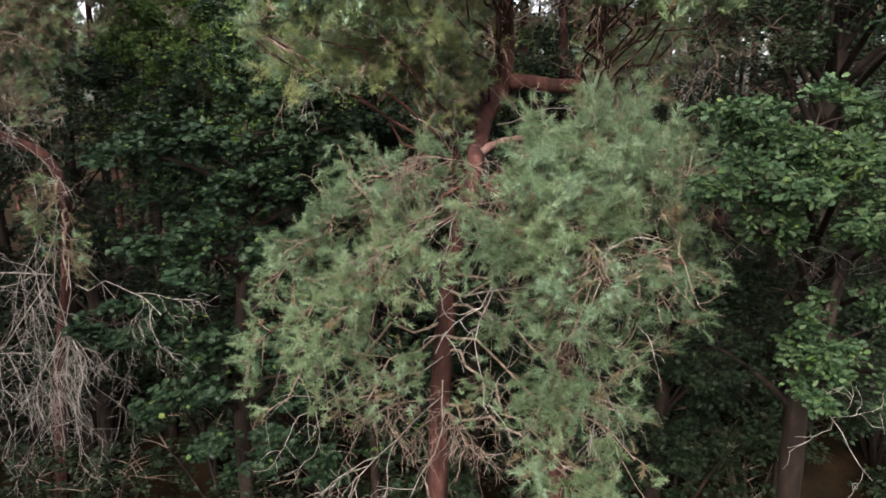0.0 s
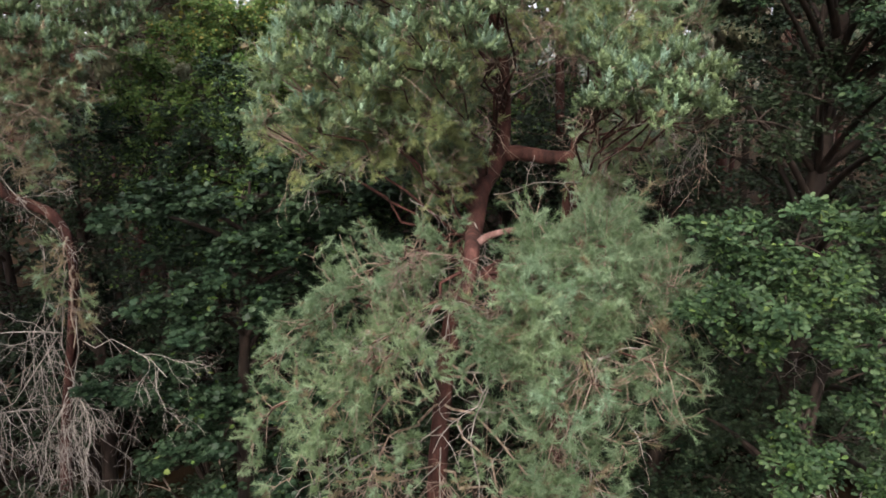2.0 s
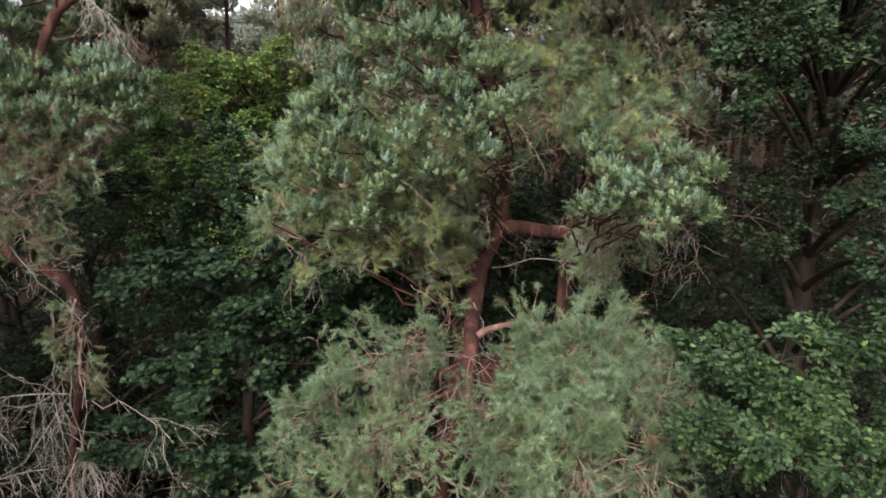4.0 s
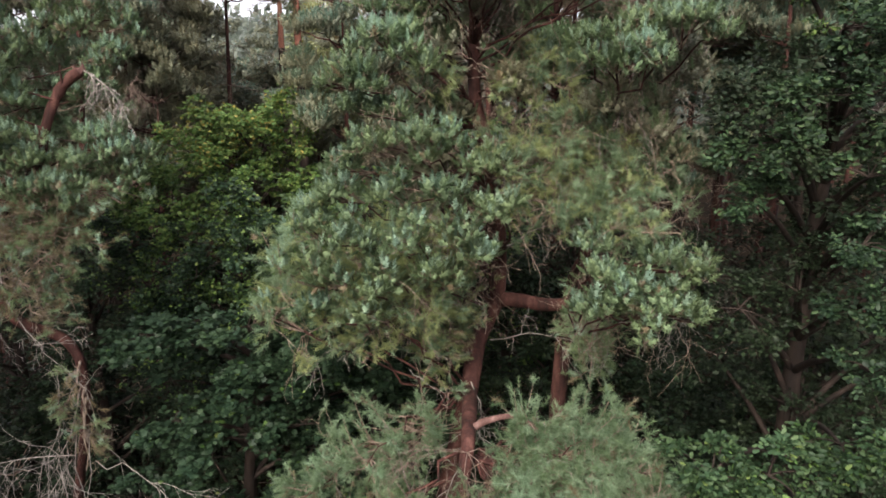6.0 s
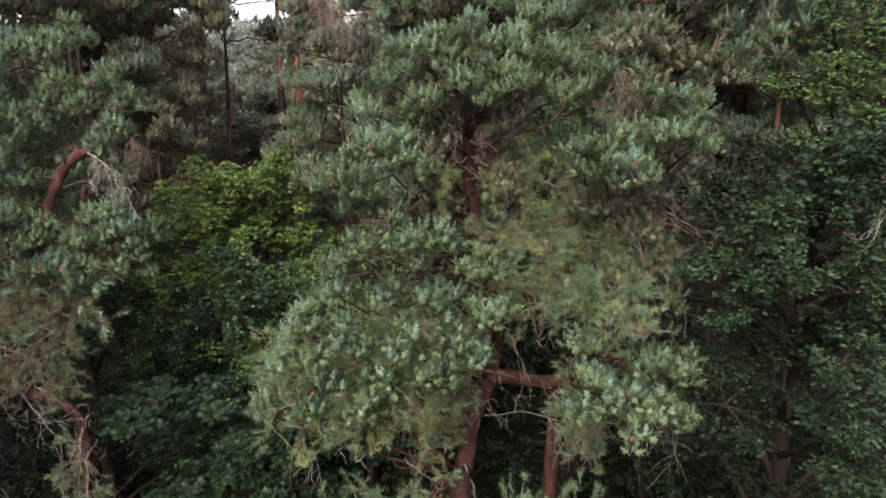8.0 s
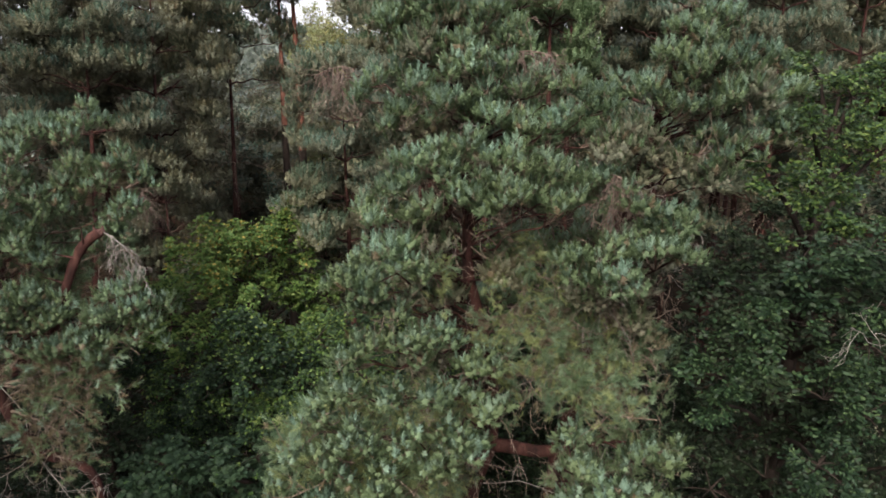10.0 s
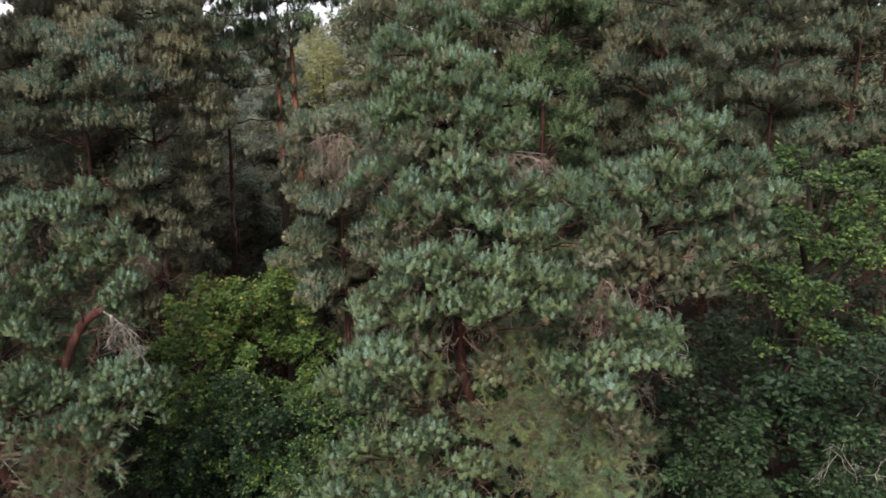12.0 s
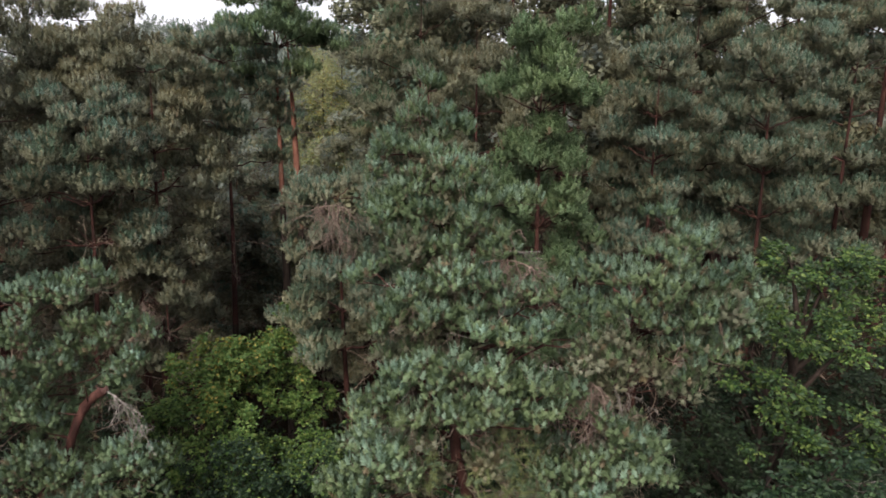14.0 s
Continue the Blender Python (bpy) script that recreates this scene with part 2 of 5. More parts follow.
def pine_limb(wood, needles, rng, base, tip, width, tufts, arch=0.3, uplift=0.5, radius=0.05, shoots=SHOOTS, twigs=True, dry=0.04, blue=0.6, start=0.3, thick=0.16, size=1.0, wslot=1, tslot=1, puff=0.5, stray=0.5, inner=0.3, bunch=6, ball=0.035):
    """A living pine branch: a curved limb, side branches that spread to both sides, and needle shoots at the twigs' ends."""
    base, tip = np.asarray(base, float), np.asarray(tip, float)
    span = tip - base
    reach = np.linalg.norm(span)
    axis = bezier(base, base + span * 0.5 + np.array([0, 0, arch * reach]), tip, 9)
    axis[1:-1] += rng.normal(0, 0.03 * reach, (7, 3))
    wood.tube(axis[::1 if twigs else 2], np.linspace(radius, 0.006, 9 if twigs else 5), 6 if twigs else 4, wslot)
    places, ways, slots = [], [], []
    subs = max(3, tufts // bunch)
    for k in range(subs):
        s = start + (1 - start) * rng.random() ** 0.8
        u = s * 8
        i = min(int(u), 7)
        root = axis[i] + (axis[i + 1] - axis[i]) * (u - i)
        ahead = unit(axis[i + 1] - axis[i])
        side = unit(np.cross(ahead, [0, 0, 1]) + 1e-3) * rng.choice([-1, 1])
        w = width * (0.35 + 0.65 * rng.random()) * (0.55 + 0.45 * np.sin(np.pi * min(1, max(0.0, (s - start) / (1.02 - start)))))
        d = unit(side * rng.uniform(0.5, 1) + ahead * rng.uniform(0.15, 0.8) + np.array([0, 0, rng.uniform(-0.25, 0.3) + 0.25 * uplift]))
        end = root + d * w + np.array([0, 0, rng.normal(0, thick)])
        line = bezier(root, root + d * w * 0.5 + np.array([0, 0, -0.06 * w]), end, 5)
        if twigs:
            wood.tube(line, np.linspace(min(radius * 0.35, 0.008), 0.003, 5), 3, tslot)
        for q in range(bunch):
            e = 1.0 if rng.random() < puff else rng.uniform(inner, 1.0)
            j = min(int(e * 4), 3)
            foot = line[j] + (line[j + 1] - line[j]) * (e * 4 - j)
            if e == 1.0:
                foot = foot + rng.normal(0, ball * size, 3)
            way = unit(d * rng.uniform(0.3, 0.9) + rng.normal(0, stray, 3) + np.array([0, 0, uplift]))
            stem = rng.uniform(0.02, 0.07 if e == 1.0 else 0.2) * size
            top = foot + way * stem
            if twigs and q % 2 == 0:
                wood.tube([foot, top], [0.0035, 0.0025], 3, tslot)
            places.append(top - way * 0.05)
            ways.append(unit(way + np.array([0, 0, uplift * 0.8]) + rng.normal(0, stray * 0.3, 3)))
            x = rng.random()
            slots.append(2 if x < dry * (3.0 if e < 0.7 else 0.7) else (0 if rng.random() < blue * (0.35 + 0.9 * e) else 1))
    if not places:
        return
    places, ways, slots = np.array(places), np.array(ways), np.array(slots)
    which = rng.integers(0, len(shoots), len(places))
    scale = rng.uniform(0.75, 1.3, len(places)) * size
    turn = frames_along(ways, rng.uniform(0, 6.28, len(places)), scale)
    for i, (v, f) in enumerate(shoots):
        sel = which == i
        needles.stamp(v, f, places[sel], turn[sel], slots[sel])


def lobe_limb(wood, needles, rng, base, tip, lobe, size=1.0, shoots=SHOOTS_FULL, blue=0.6, dry=0.04, radius=0.03, uplift=0.7, arch=0.1, flat=0.6, twigs=True, spacing=0.104):
    """A pine limb that ends in a billowing cushion: several rounded tufts, each set with upright bottle-brush shoots over bare brown twigs."""
    base, tip = np.asarray(base, float), np.asarray(tip, float)
    span = tip - base
    reach = np.linalg.norm(span)
    low = tip - np.array([0, 0, 0.3 * lobe])
    axis = bezier(base, (base + low) / 2 + np.array([0, 0, arch * reach - 0.1 * lobe]), low, 8)
    axis[1:-1] += rng.normal(0, 0.025 * reach, (6, 3))
    wood.tube(axis, np.linspace(radius, 0.008, 8), 6 if twigs else 4, 0)
    m = 7
    a = rng.uniform(0, 6.28) + np.arange(m) * 2.4
    away = np.sqrt((np.arange(m) + 0.3) / m)
    mids = tip + np.stack([np.cos(a) * away * lobe * 0.95, np.sin(a) * away * lobe * 0.95, (0.35 - 0.55 * away + rng.normal(0, 0.22, m)) * lobe * flat * 1.4], 1)
    balls = lobe * rng.uniform(0.34, 0.56, m)
    places, ways, hearts, slots = [], [], [], []
    for k in range(m):
        q = mids[k]
        if twigs:
            wood.tube(bezier(axis[6], (axis[6] + q) / 2 - np.array([0, 0, 0.05]), q, 4), [0.009, 0.007, 0.005, 0.003], 3, 1)
        n = int(12.6 * balls[k] ** 2 / (spacing * size) ** 2) + 3
        i = np.arange(n) + rng.random()
        z = 1 - 2 * i / n
        th = i * 2.39996 + rng.uniform(0, 6.28)
        out = np.stack([np.sqrt(np.clip(1 - z * z, 0, 1)) * np.cos(th), np.sqrt(np.clip(1 - z * z, 0, 1)) * np.sin(th), z], 1)
        out = unit(out + rng.normal(0, 0.12, out.shape))
        at = q + out * balls[k] * np.array([1, 1, 0.75]) * rng.uniform(0.72, 1.0, (n, 1))
        keep = out[:, 2] > rng.uniform(-1.05, -0.4, n)
        for j in range(m):
            if j != k:
                keep &= np.linalg.norm(at - mids[j], axis=1) > balls[j] * 0.85
        at, out = at[keep], out[keep]
        way = unit(out * 0.7 + np.array([0, 0, uplift + 0.2]) + rng.normal(0, 0.2, out.shape))
        places.append(at)
        ways.append(way)
        hearts.append(0.15 * (q - np.array([0, 0, 0.1 * lobe])) + 0.85 * (at + 0.04 * way))
        # pale tops, olive undersides: older needles below, and underside shade put into colour
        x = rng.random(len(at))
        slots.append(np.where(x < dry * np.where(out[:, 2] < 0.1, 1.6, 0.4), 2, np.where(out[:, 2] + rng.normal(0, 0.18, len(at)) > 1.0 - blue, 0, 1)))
        if twigs:
            for p in at[::5]:
                wood.tube([q + (p - q) * 0.1, p], [0.004, 0.003], 3, 1)
    places, ways, hearts, slots = (np.concatenate(s) for s in (places, ways, hearts, slots))
    which = rng.integers(0, len(shoots), len(places))
    turn = frames_along(ways, rng.uniform(0, 6.28, len(places)), rng.uniform(0.75, 1.3, len(places)) * size)
    for i, (v, f) in enumerate(shoots):
        sel = which == i
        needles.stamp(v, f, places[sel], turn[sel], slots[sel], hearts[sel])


def dead_spray(wood, rng, base, way, length, radius=0.02, depth=3, droop=0.25, slot=0, forks=5):
    """A bare dead branch that forks and forks again, hanging a little."""
    way = unit(way)
    n = 6
    line, p, d = [np.asarray(base, float)], np.asarray(base, float), way
    for i in range(n):
        d = unit(d + rng.normal(0, 0.28, 3) + np.array([0, 0, -droop * 0.3]))
        p = p + d * length / n
        line.append(p)
    line = np.array(line)
    wood.tube(line, np.linspace(radius, max(0.002, radius * 0.4), n + 1), 5 if radius > 0.012 else 3, slot)
    if depth > 0:
        for k in range(forks):
            u = rng.uniform(0.25, 1.0) * n
            i = min(int(u), n - 1)
            at = line[i] + (line[i + 1] - line[i]) * (u - i)
            dead_spray(wood, rng, at, unit(line[i + 1] - line[i]) + rng.normal(0, 0.75, 3) + np.array([0, 0, -droop * 0.4]), length * rng.uniform(0.3, 0.6), max(radius * 0.55, 0.0024), depth - 1, droop, slot, forks)


def leaf_shape(kind):
    """A leaf along x from its stalk, in the xy plane, folded a little along the midrib: a fan to both sides."""
    if kind == "oak":
        half = [(0.28, 0.2), (0.38, 0.11), (0.56, 0.31), (0.66, 0.17), (0.85, 0.24)]
    elif kind == "sycamore":
        half = [(-0.08, 0.3), (0.14, 0.3), (0.2, 0.58), (0.42, 0.34), (0.72, 0.46), (0.7, 0.16)]
    else:
        half = [(0.3, 0.28), (0.7, 0.25)]
    v = [(0, 0, 0), (0.5, 0, 0), (1, 0, -0.08)]
    f = []
    for sgn in (1, -1):
        ids = []
        for x, y in half:
            ids.append(len(v))
            v.append((x, sgn * y, 0.18 * y - 0.1 * x * x))
        chain = [0, *ids, 2]
        for a, b in zip(chain, chain[1:]):
            f.append((1, b, a) if sgn > 0 else (1, a, b))
    return np.array(v, float), np.array(f)


OAK, SYCAMORE, OVATE = leaf_shape("oak"), leaf_shape("sycamore"), leaf_shape("ovate")
SIMPLE = (np.array([(0, 0, 0), (0.5, 0.3, 0.04), (1, 0, -0.05), (0.5, -0.3, 0.04)], float), np.array([(0, 2, 1), (0, 3, 2)]))


def leafy_clump(wood, leaves, rng, centre, radii, sprays, shape, size, per=7, flat=0.5, root=None, second=0.0, tslot=1, face=0.15):
    """A bough's end: twigs that fan out from the middle of a clump, each with a rosette of leaves."""
    centre, radii = np.asarray(centre, float), np.asarray(radii, float)
    if root is not None:
        root = np.asarray(root, float)
        mid = (root + centre) / 2 + np.array([0, 0, 0.12 * np.linalg.norm(centre - root)])
        wood.tube(bezier(root, mid, centre, 8), np.linspace(0.05, 0.015, 8), 6, 0)
    k = 7 if size < 0.12 else 5
    knots = centre + unit(rng.normal(size=(k, 3)) + np.array([0, -0.2, 0.15])) * radii * rng.uniform(0.45, 1.1, (k, 1))
    for q in knots:
        wood.tube(bezier(centre, (centre + q) / 2 + np.array([0, 0, 0.06]), q, 4), [0.013, 0.01, 0.007, 0.004], 3, tslot)
    own = rng.integers(0, k, sprays)
    d = unit(rng.normal(size=(sprays, 3)) + unit(knots - centre)[own] * 0.8 + np.array([0, -0.2, 0.2]))
    ends = knots[own] + d * radii * rng.uniform(0.1, 0.52, (sprays, 1))
    for e in ends[::8]:
        wood.tube([e - (e - centre) * 0.3, e], [0.005, 0.003], 3, tslot)
    at = np.repeat(ends, per, 0) + rng.normal(0, size * 0.55, (sprays * per, 3)) * [1, 1, 0.45]
    fwd = unit(np.repeat(d * [1, 1, 0.3], per, 0) + rng.normal(0, 0.7, (sprays * per, 3)) * [1, 1, 0.45] + [0, 0, -0.12])
    up = unit(np.array([0, -face, 1.0]) + rng.normal(0, flat, (sprays * per, 3)))
    y = unit(np.cross(up, fwd))
    z = np.cross(fwd, y)
    mats = np.stack([fwd, y, z], 2) * (size * rng.uniform(0.65, 1.25, sprays * per))[:, None, None]
    slots = (rng.random(sprays * per) < second).astype(int)
    leaves.stamp(*shape, at, mats, slots)


# ---- the ground ----
def height(x, y):
    """The lie of the land: level in front, rising gently into a wooded hill behind."""
    far = np.clip((y - 12) / 20, 0, 1) * 2.0 + np.clip((y - 30) / 230, 0, 1) ** 1.2 * 20 + np.clip((y - 260) / 400, 0, 1) * 12
    return far + 0.12 * np.sin(x * 0.7 + 1) * np.sin(y * 0.5) + 0.0006 * np.clip(np.abs(x) - 20, 0, 60) ** 2 * np.clip(y / 40, 0, 1)


def ground_sheet():
    xs = np.concatenate([[-2500, -1200, -600, -300, -150], np.linspace(-80, 80, 81), [150, 300, 600, 1200, 2500]])
    ys = np.concatenate([[-2500, -900, -300, -100, -40], np.linspace(-16, 80, 65), [110, 150, 200, 260, 330, 420, 660, 1200, 2500]])
    gx, gy = np.meshgrid(xs, ys)
    v = np.stack([gx, gy, height(gx, gy)], -1)
    nx = len(xs)
    i = (np.arange(len(ys) - 1)[:, None] * nx + np.arange(nx - 1)[None]).ravel()
    b = Build()
    b.add(v, np.concatenate([np.stack([i, i + 1, i + nx + 1], 1), np.stack([i, i + nx + 1, i + nx], 1)]))
    m, nt, s = material("leaf_litter", (0.1, 0.06, 0.04), 1.0, 0.02)
    c = ramp(nt, grain(nt, 1.2, 6), [(0.3, (0.009, 0.008, 0.005)), (0.5, (0.02, 0.014, 0.009)), (0.7, (0.035, 0.022, 0.014))])
    d = ramp(nt, grain(nt, 28, 4), [(0.3, (0.55, 0.55, 0.55)), (0.7, (1.3, 1.25, 1.2))])
    nt.links.new(mixed(nt, c, d, 1.0, "MULTIPLY"), s.inputs["Base Color"])
    ob = new("ground", b.mesh("ground", [m], True))
    return tagged(ob, "forest floor of brown leaf litter and soil", "ground", kind="structure")


ground_sheet()

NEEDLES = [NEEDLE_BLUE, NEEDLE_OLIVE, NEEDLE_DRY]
WOOD = [BARK_RED, BARK_TWIG, BARK_DEAD]


class Stem:
    """A trunk's centre line, with its thickness by height."""

    def __init__(self, points, radii, n=40):
        self.line = smooth_line(points, n)
        self.r = np.interp(np.linspace(0, len(points) - 1, n), np.arange(len(points)), radii)

    def at(self, z):
        i = int(np.argmin(np.abs(self.line[:, 2] - z)))
        return self.line[i]

    def build(self, name, parent, mat, label="", sides=12, foot=None):
        """foot: the height up to which near-black bark stands for shade on the stem."""
        b = Build()
        cut = int(np.argmin(np.abs(self.line[:, 2] - foot))) if foot else 0
        if cut:
            b.tube(self.line[:cut + 1], self.r[:cut + 1] * 1.03, sides, 1, 0.05)
        b.tube(self.line[cut:], self.r[cut:], sides, 0, 0.05)
        return part(name, b, [mat, BARK_GREY], parent, label, True)


def grown_limb(tree, stem, rng, z, tip, width, tufts, base=None, bare=0, **more):
    """One limb of a tree as a part, with its needles under it."""
    wood, needles = Build(), Build()
    base = stem.at(z) if base is None else np.asarray(base, float)
    mats = more.pop("mats", NEEDLES)
    if "lobe" in more:
        lobe_limb(wood, needles, rng, base, tip, **more)
        r = more["lobe"]
        more["lobe"] *= 0.68
        more["blue"] *= 0.85
        off = np.array([rng.choice([-1, 1]) * rng.uniform(0.8, 1.4) * r, rng.uniform(0.0, 0.4), rng.uniform(-1.2, 0.5) * r])
        if rng.random() < 0.7:
            lobe_limb(wood, needles, rng, base, np.asarray(tip) + off, **more)
    else:
        pine_limb(wood, needles, rng, base, tip, width, tufts, **more)
    for i in range(bare):
        s = rng.uniform(0.3, 0.95)
        at = base + (np.asarray(tip) - base) * s + rng.normal(0, 0.12, 3)
        dead_spray(wood, rng, at, rng.normal(0, 0.5, 3) + [0, -0.45, -0.3], rng.uniform(0.35, 0.75), 0.0045, 1, 0.4, 1 if rng.random() < 0.8 else 2, 4)
    limb = part("limb", wood, WOOD, tree, smooth=True)
    if needles.n:
        part("needles", needles, mats, limb)
    return limb


def dead_branch(tree, rng, base, way, length, radius=0.02, depth=3, droop=0.3, forks=5, label="bare grey dead branch", mat=BARK_DEAD):
    b = Build()
    radius = radius * 0.6
    dead_spray(b, rng, base, way, length, radius, depth, droop, 0, forks)
    return part("dead_branch", b, [mat], tree, label, True)


def dead_fan(tree, rng, at, way, reach, strands, length, label="brown dead branch with hanging bare twigs", mat=BARK_FAN):
    """A dead branch end from which many thin bare twigs hang."""
    b = Build()
    at, way = np.asarray(at, float), unit(way)
    spine = bezier(at, at + way * reach * 0.6 + np.array([0, 0, 0.15]), at + way * reach, 8)
    b.tube(spine, np.linspace(0.011, 0.005, 8), 5, 0)
    for i in range(strands):
        root = spine[rng.integers(1, 8)]
        dead_spray(b, rng, root, way * rng.uniform(-0.4, 0.8) + rng.normal(0, 0.6, 3) + np.array([0, 0, -0.8]), length * rng.uniform(0.25, 1.1), 0.0075, 2 if i % 3 == 0 else 1, 0.6, 0, 4)
    return part("dead_branch", b, [mat], tree, label, True)


# ---- the great pine in the middle ----
def great_pine():
    rng = np.random.default_rng(11)
    tree = thing("pine_tree", "tall crooked Scots pine with flaking red bark and drooping blue-green needles", "tree", "pines", (-0.05, 8.3, 0))
    tree.location = (0, 0, 0)
    stem = Stem([(-0.05, 8.3, -0.1), (-0.08, 8.1, 3), (-0.05, 8.0, 4.6), (0.0, 8.05, 5.5), (0.08, 8.1, 6.4), (0.22, 8.2, 7.1), (0.38, 8.45, 7.75),
                 (0.52, 8.95, 8.3), (0.78, 9.4, 8.75), (0.82, 9.45, 9.5), (0.74, 9.3, 10.2), (0.55, 8.95, 11.0), (0.42, 8.9, 11.6), (0.4, 8.95, 12.6),
                 (0.32, 9.1, 13.6), (0.15, 9.5, 15.0), (-0.02, 9.85, 16.5)],
                [0.17, 0.14, 0.125, 0.12, 0.12, 0.12, 0.12, 0.125, 0.13, 0.105, 0.095, 0.09, 0.08, 0.065, 0.05, 0.03, 0.01], 80)
    stem.build("trunk", tree, BARK_RED, "crooked trunk with flaking dark red bark")
    b = Build()
    b.tube(smooth_line([(0.78, 9.4, 8.74), (1.1, 9.33, 8.74), (1.5, 9.28, 8.69), (1.82, 9.3, 8.7)], 14), np.linspace(0.11, 0.085, 14), 12, 0, 0.04)
    part("cross_limb", b, [BARK_RED], tree, "thick bare level limb, paler on its upper side", True)
    b = Build()
    b.tube(smooth_line([(0.4, 8.5, 7.75), (0.36, 7.6, 7.95), (0.32, 6.85, 7.95), (0.27, 6.6, 7.7), (0.2, 6.55, 7.35), (0.14, 6.6, 7.0)], 24), np.linspace(0.1, 0.055, 24), 10, 0, 0.1)
    part("hanging_limb", b, [BARK_RED], tree, "thick broken limb hanging down from a knot", True)
    for way in ((-0.8, -0.6, 0.15), (0.9, -0.3, 0.3), (0.7, -0.8, -0.1), (-0.5, -0.8, -0.6), (-0.9, -0.2, -0.25), (0.2, -0.9, -0.4)):
        dead_branch(tree, rng, (0.3, 6.6, 7.9), way, 0.8, 0.0075, 2, 0.45, 6, "pinkish bare branch from the knot", BARK_FAN)
    # the drooping skirt of the lower crown, towards the open side
    skirt = [(8.0, -2.0, 7.2, 6.55, 0.75, 150), (7.6, -2.1, 7.0, 5.75, 0.7, 140), (8.1, -1.55, 7.2, 7.0, 0.7, 150), (7.5, -1.35, 6.6, 6.05, 0.75, 170),
             (7.8, -0.9, 6.6, 6.7, 0.8, 190), (8.2, -0.8, 7.1, 7.25, 0.7, 150), 
             (8.2, 0.7, 5.9, 7.25, 0.8, 170), (8.0, 1.1, 5.6, 6.7, 0.75, 150)]
    skirt_b = [(8.2, 1.15, 5.6, 7.45, 0.75, 170), (8.2, 1.5, 5.3, 7.1, 0.7, 150), (8.3, 2.05, 5.3, 7.1, 0.55, 120), (8.3, 1.95, 5.5, 7.55, 0.65, 150),
               (8.4, 1.9, 5.9, 7.85, 0.65, 150), (8.45, 1.95, 6.5, 8.05, 0.65, 140), (8.5, 1.5, 6.5, 8.15, 0.65, 140), (8.4, 0.95, 6.0, 7.7, 0.65, 140),
               (8.3, 1.3, 5.8, 7.75, 0.7, 140),
               (8.3, 1.25, 6.2, 8.0, 0.5, 110), (8.3, 1.6, 6.0, 8.15, 0.6, 130), (8.3, 1.95, 5.85, 8.1, 0.55, 110), (8.1, -0.8, 6.8, 7.6, 0.55, 100), (8.2, 2.2, 5.6, 7.9, 0.5, 100)]
    for z, x, y, h, w, n in skirt + skirt_b:
        grown_limb(tree, stem, rng, min(z, 7.75), (x, y, h), w, int(n * 1.5), size=0.9, base=(0.3 + 0.1 * x, 6.85 + 0.25 * (y - 6), min(z, 7.85) - 0.12) if y < 6.75 else None, arch=0.07, uplift=0.12, radius=0.022, dry=0.045, blue=0.5, start=0.3, thick=0.2, puff=0.5, bare=6, wslot=0, mats=[NEEDLE_PALE, NEEDLE_SKIRT, NEEDLE_DRY])
    low = [(6.2, 1.75, 5.7, 6.25, 0.6, 140), (6.1, 1.45, 5.7, 5.85, 0.65, 150), (5.8, 1.75, 5.8, 5.3, 0.65, 150),
           (5.6, 1.15, 6.0, 5.1, 0.65, 130), (6.4, 1.95, 5.6, 6.7, 0.5, 100), (5.7, -0.75, 6.4, 5.6, 0.5, 80), (5.9, -1.6, 6.6, 5.5, 0.5, 70), (4.9, 1.4, 6.3, 4.7, 0.7, 90)]
    for z, x, y, h, w, n in low:
        grown_limb(tree, stem, rng, z, (x, y, h), w, n, arch=0.12, uplift=0.1, radius=0.02, bare=6, puff=0.3, dry=0.07, blue=0.4, start=0.35, thick=0.2, mats=[NEEDLE_PALE, NEEDLE_SKIRT, NEEDLE_DRY])
    hang = [(9.3, 0.0, 8.3, 8.55, 0.45, 90), (9.5, -0.4, 8.2, 8.8, 0.5, 110), (9.2, -0.2, 8.6, 8.35, 0.4, 70), (9.6, -0.75, 8.3, 9.0, 0.6, 120), (9.7, -1.3, 8.4, 9.1, 0.6, 120),
            (9.7, -1.95, 8.7, 9.0, 0.6, 110), (9.8, -1.0, 7.7, 9.2, 0.6, 110), (9.8, -0.4, 7.6, 9.0, 0.5, 90), (9.5, -2.3, 9.2, 8.9, 0.5, 80),
            (9.9, -1.75, 7.3, 9.7, 0.6, 120), (9.8, -1.3, 7.2, 9.35, 0.6, 120), (9.9, -0.8, 7.2, 9.75, 0.6, 120), (9.6, -0.45, 7.2, 9.2, 0.55, 110), (9.9, -0.2, 7.4, 9.6, 0.4, 80), (9.6, -1.75, 7.05, 9.3, 0.55, 130), (9.5, -0.3, 7.3, 9.1, 0.5, 110), (9.4, -1.6, 7.6, 8.8, 0.5, 110), (9.4, -1.0, 7.5, 8.75, 0.5, 110)]
    # hanging sprays mix in needles whose colour is brightened as if lit
    for z, x, y, h, w, n in hang:
        grown_limb(tree, stem, rng, z, (x, y, h), w, int(n * 1.5), arch=0.15, uplift=0.15, radius=0.018, bare=2, puff=0.4, dry=0.05, blue=0.4, start=0.35, thick=0.2, mats=[NEEDLE_PALE, NEEDLE_HANG_LIT, NEEDLE_DRY])
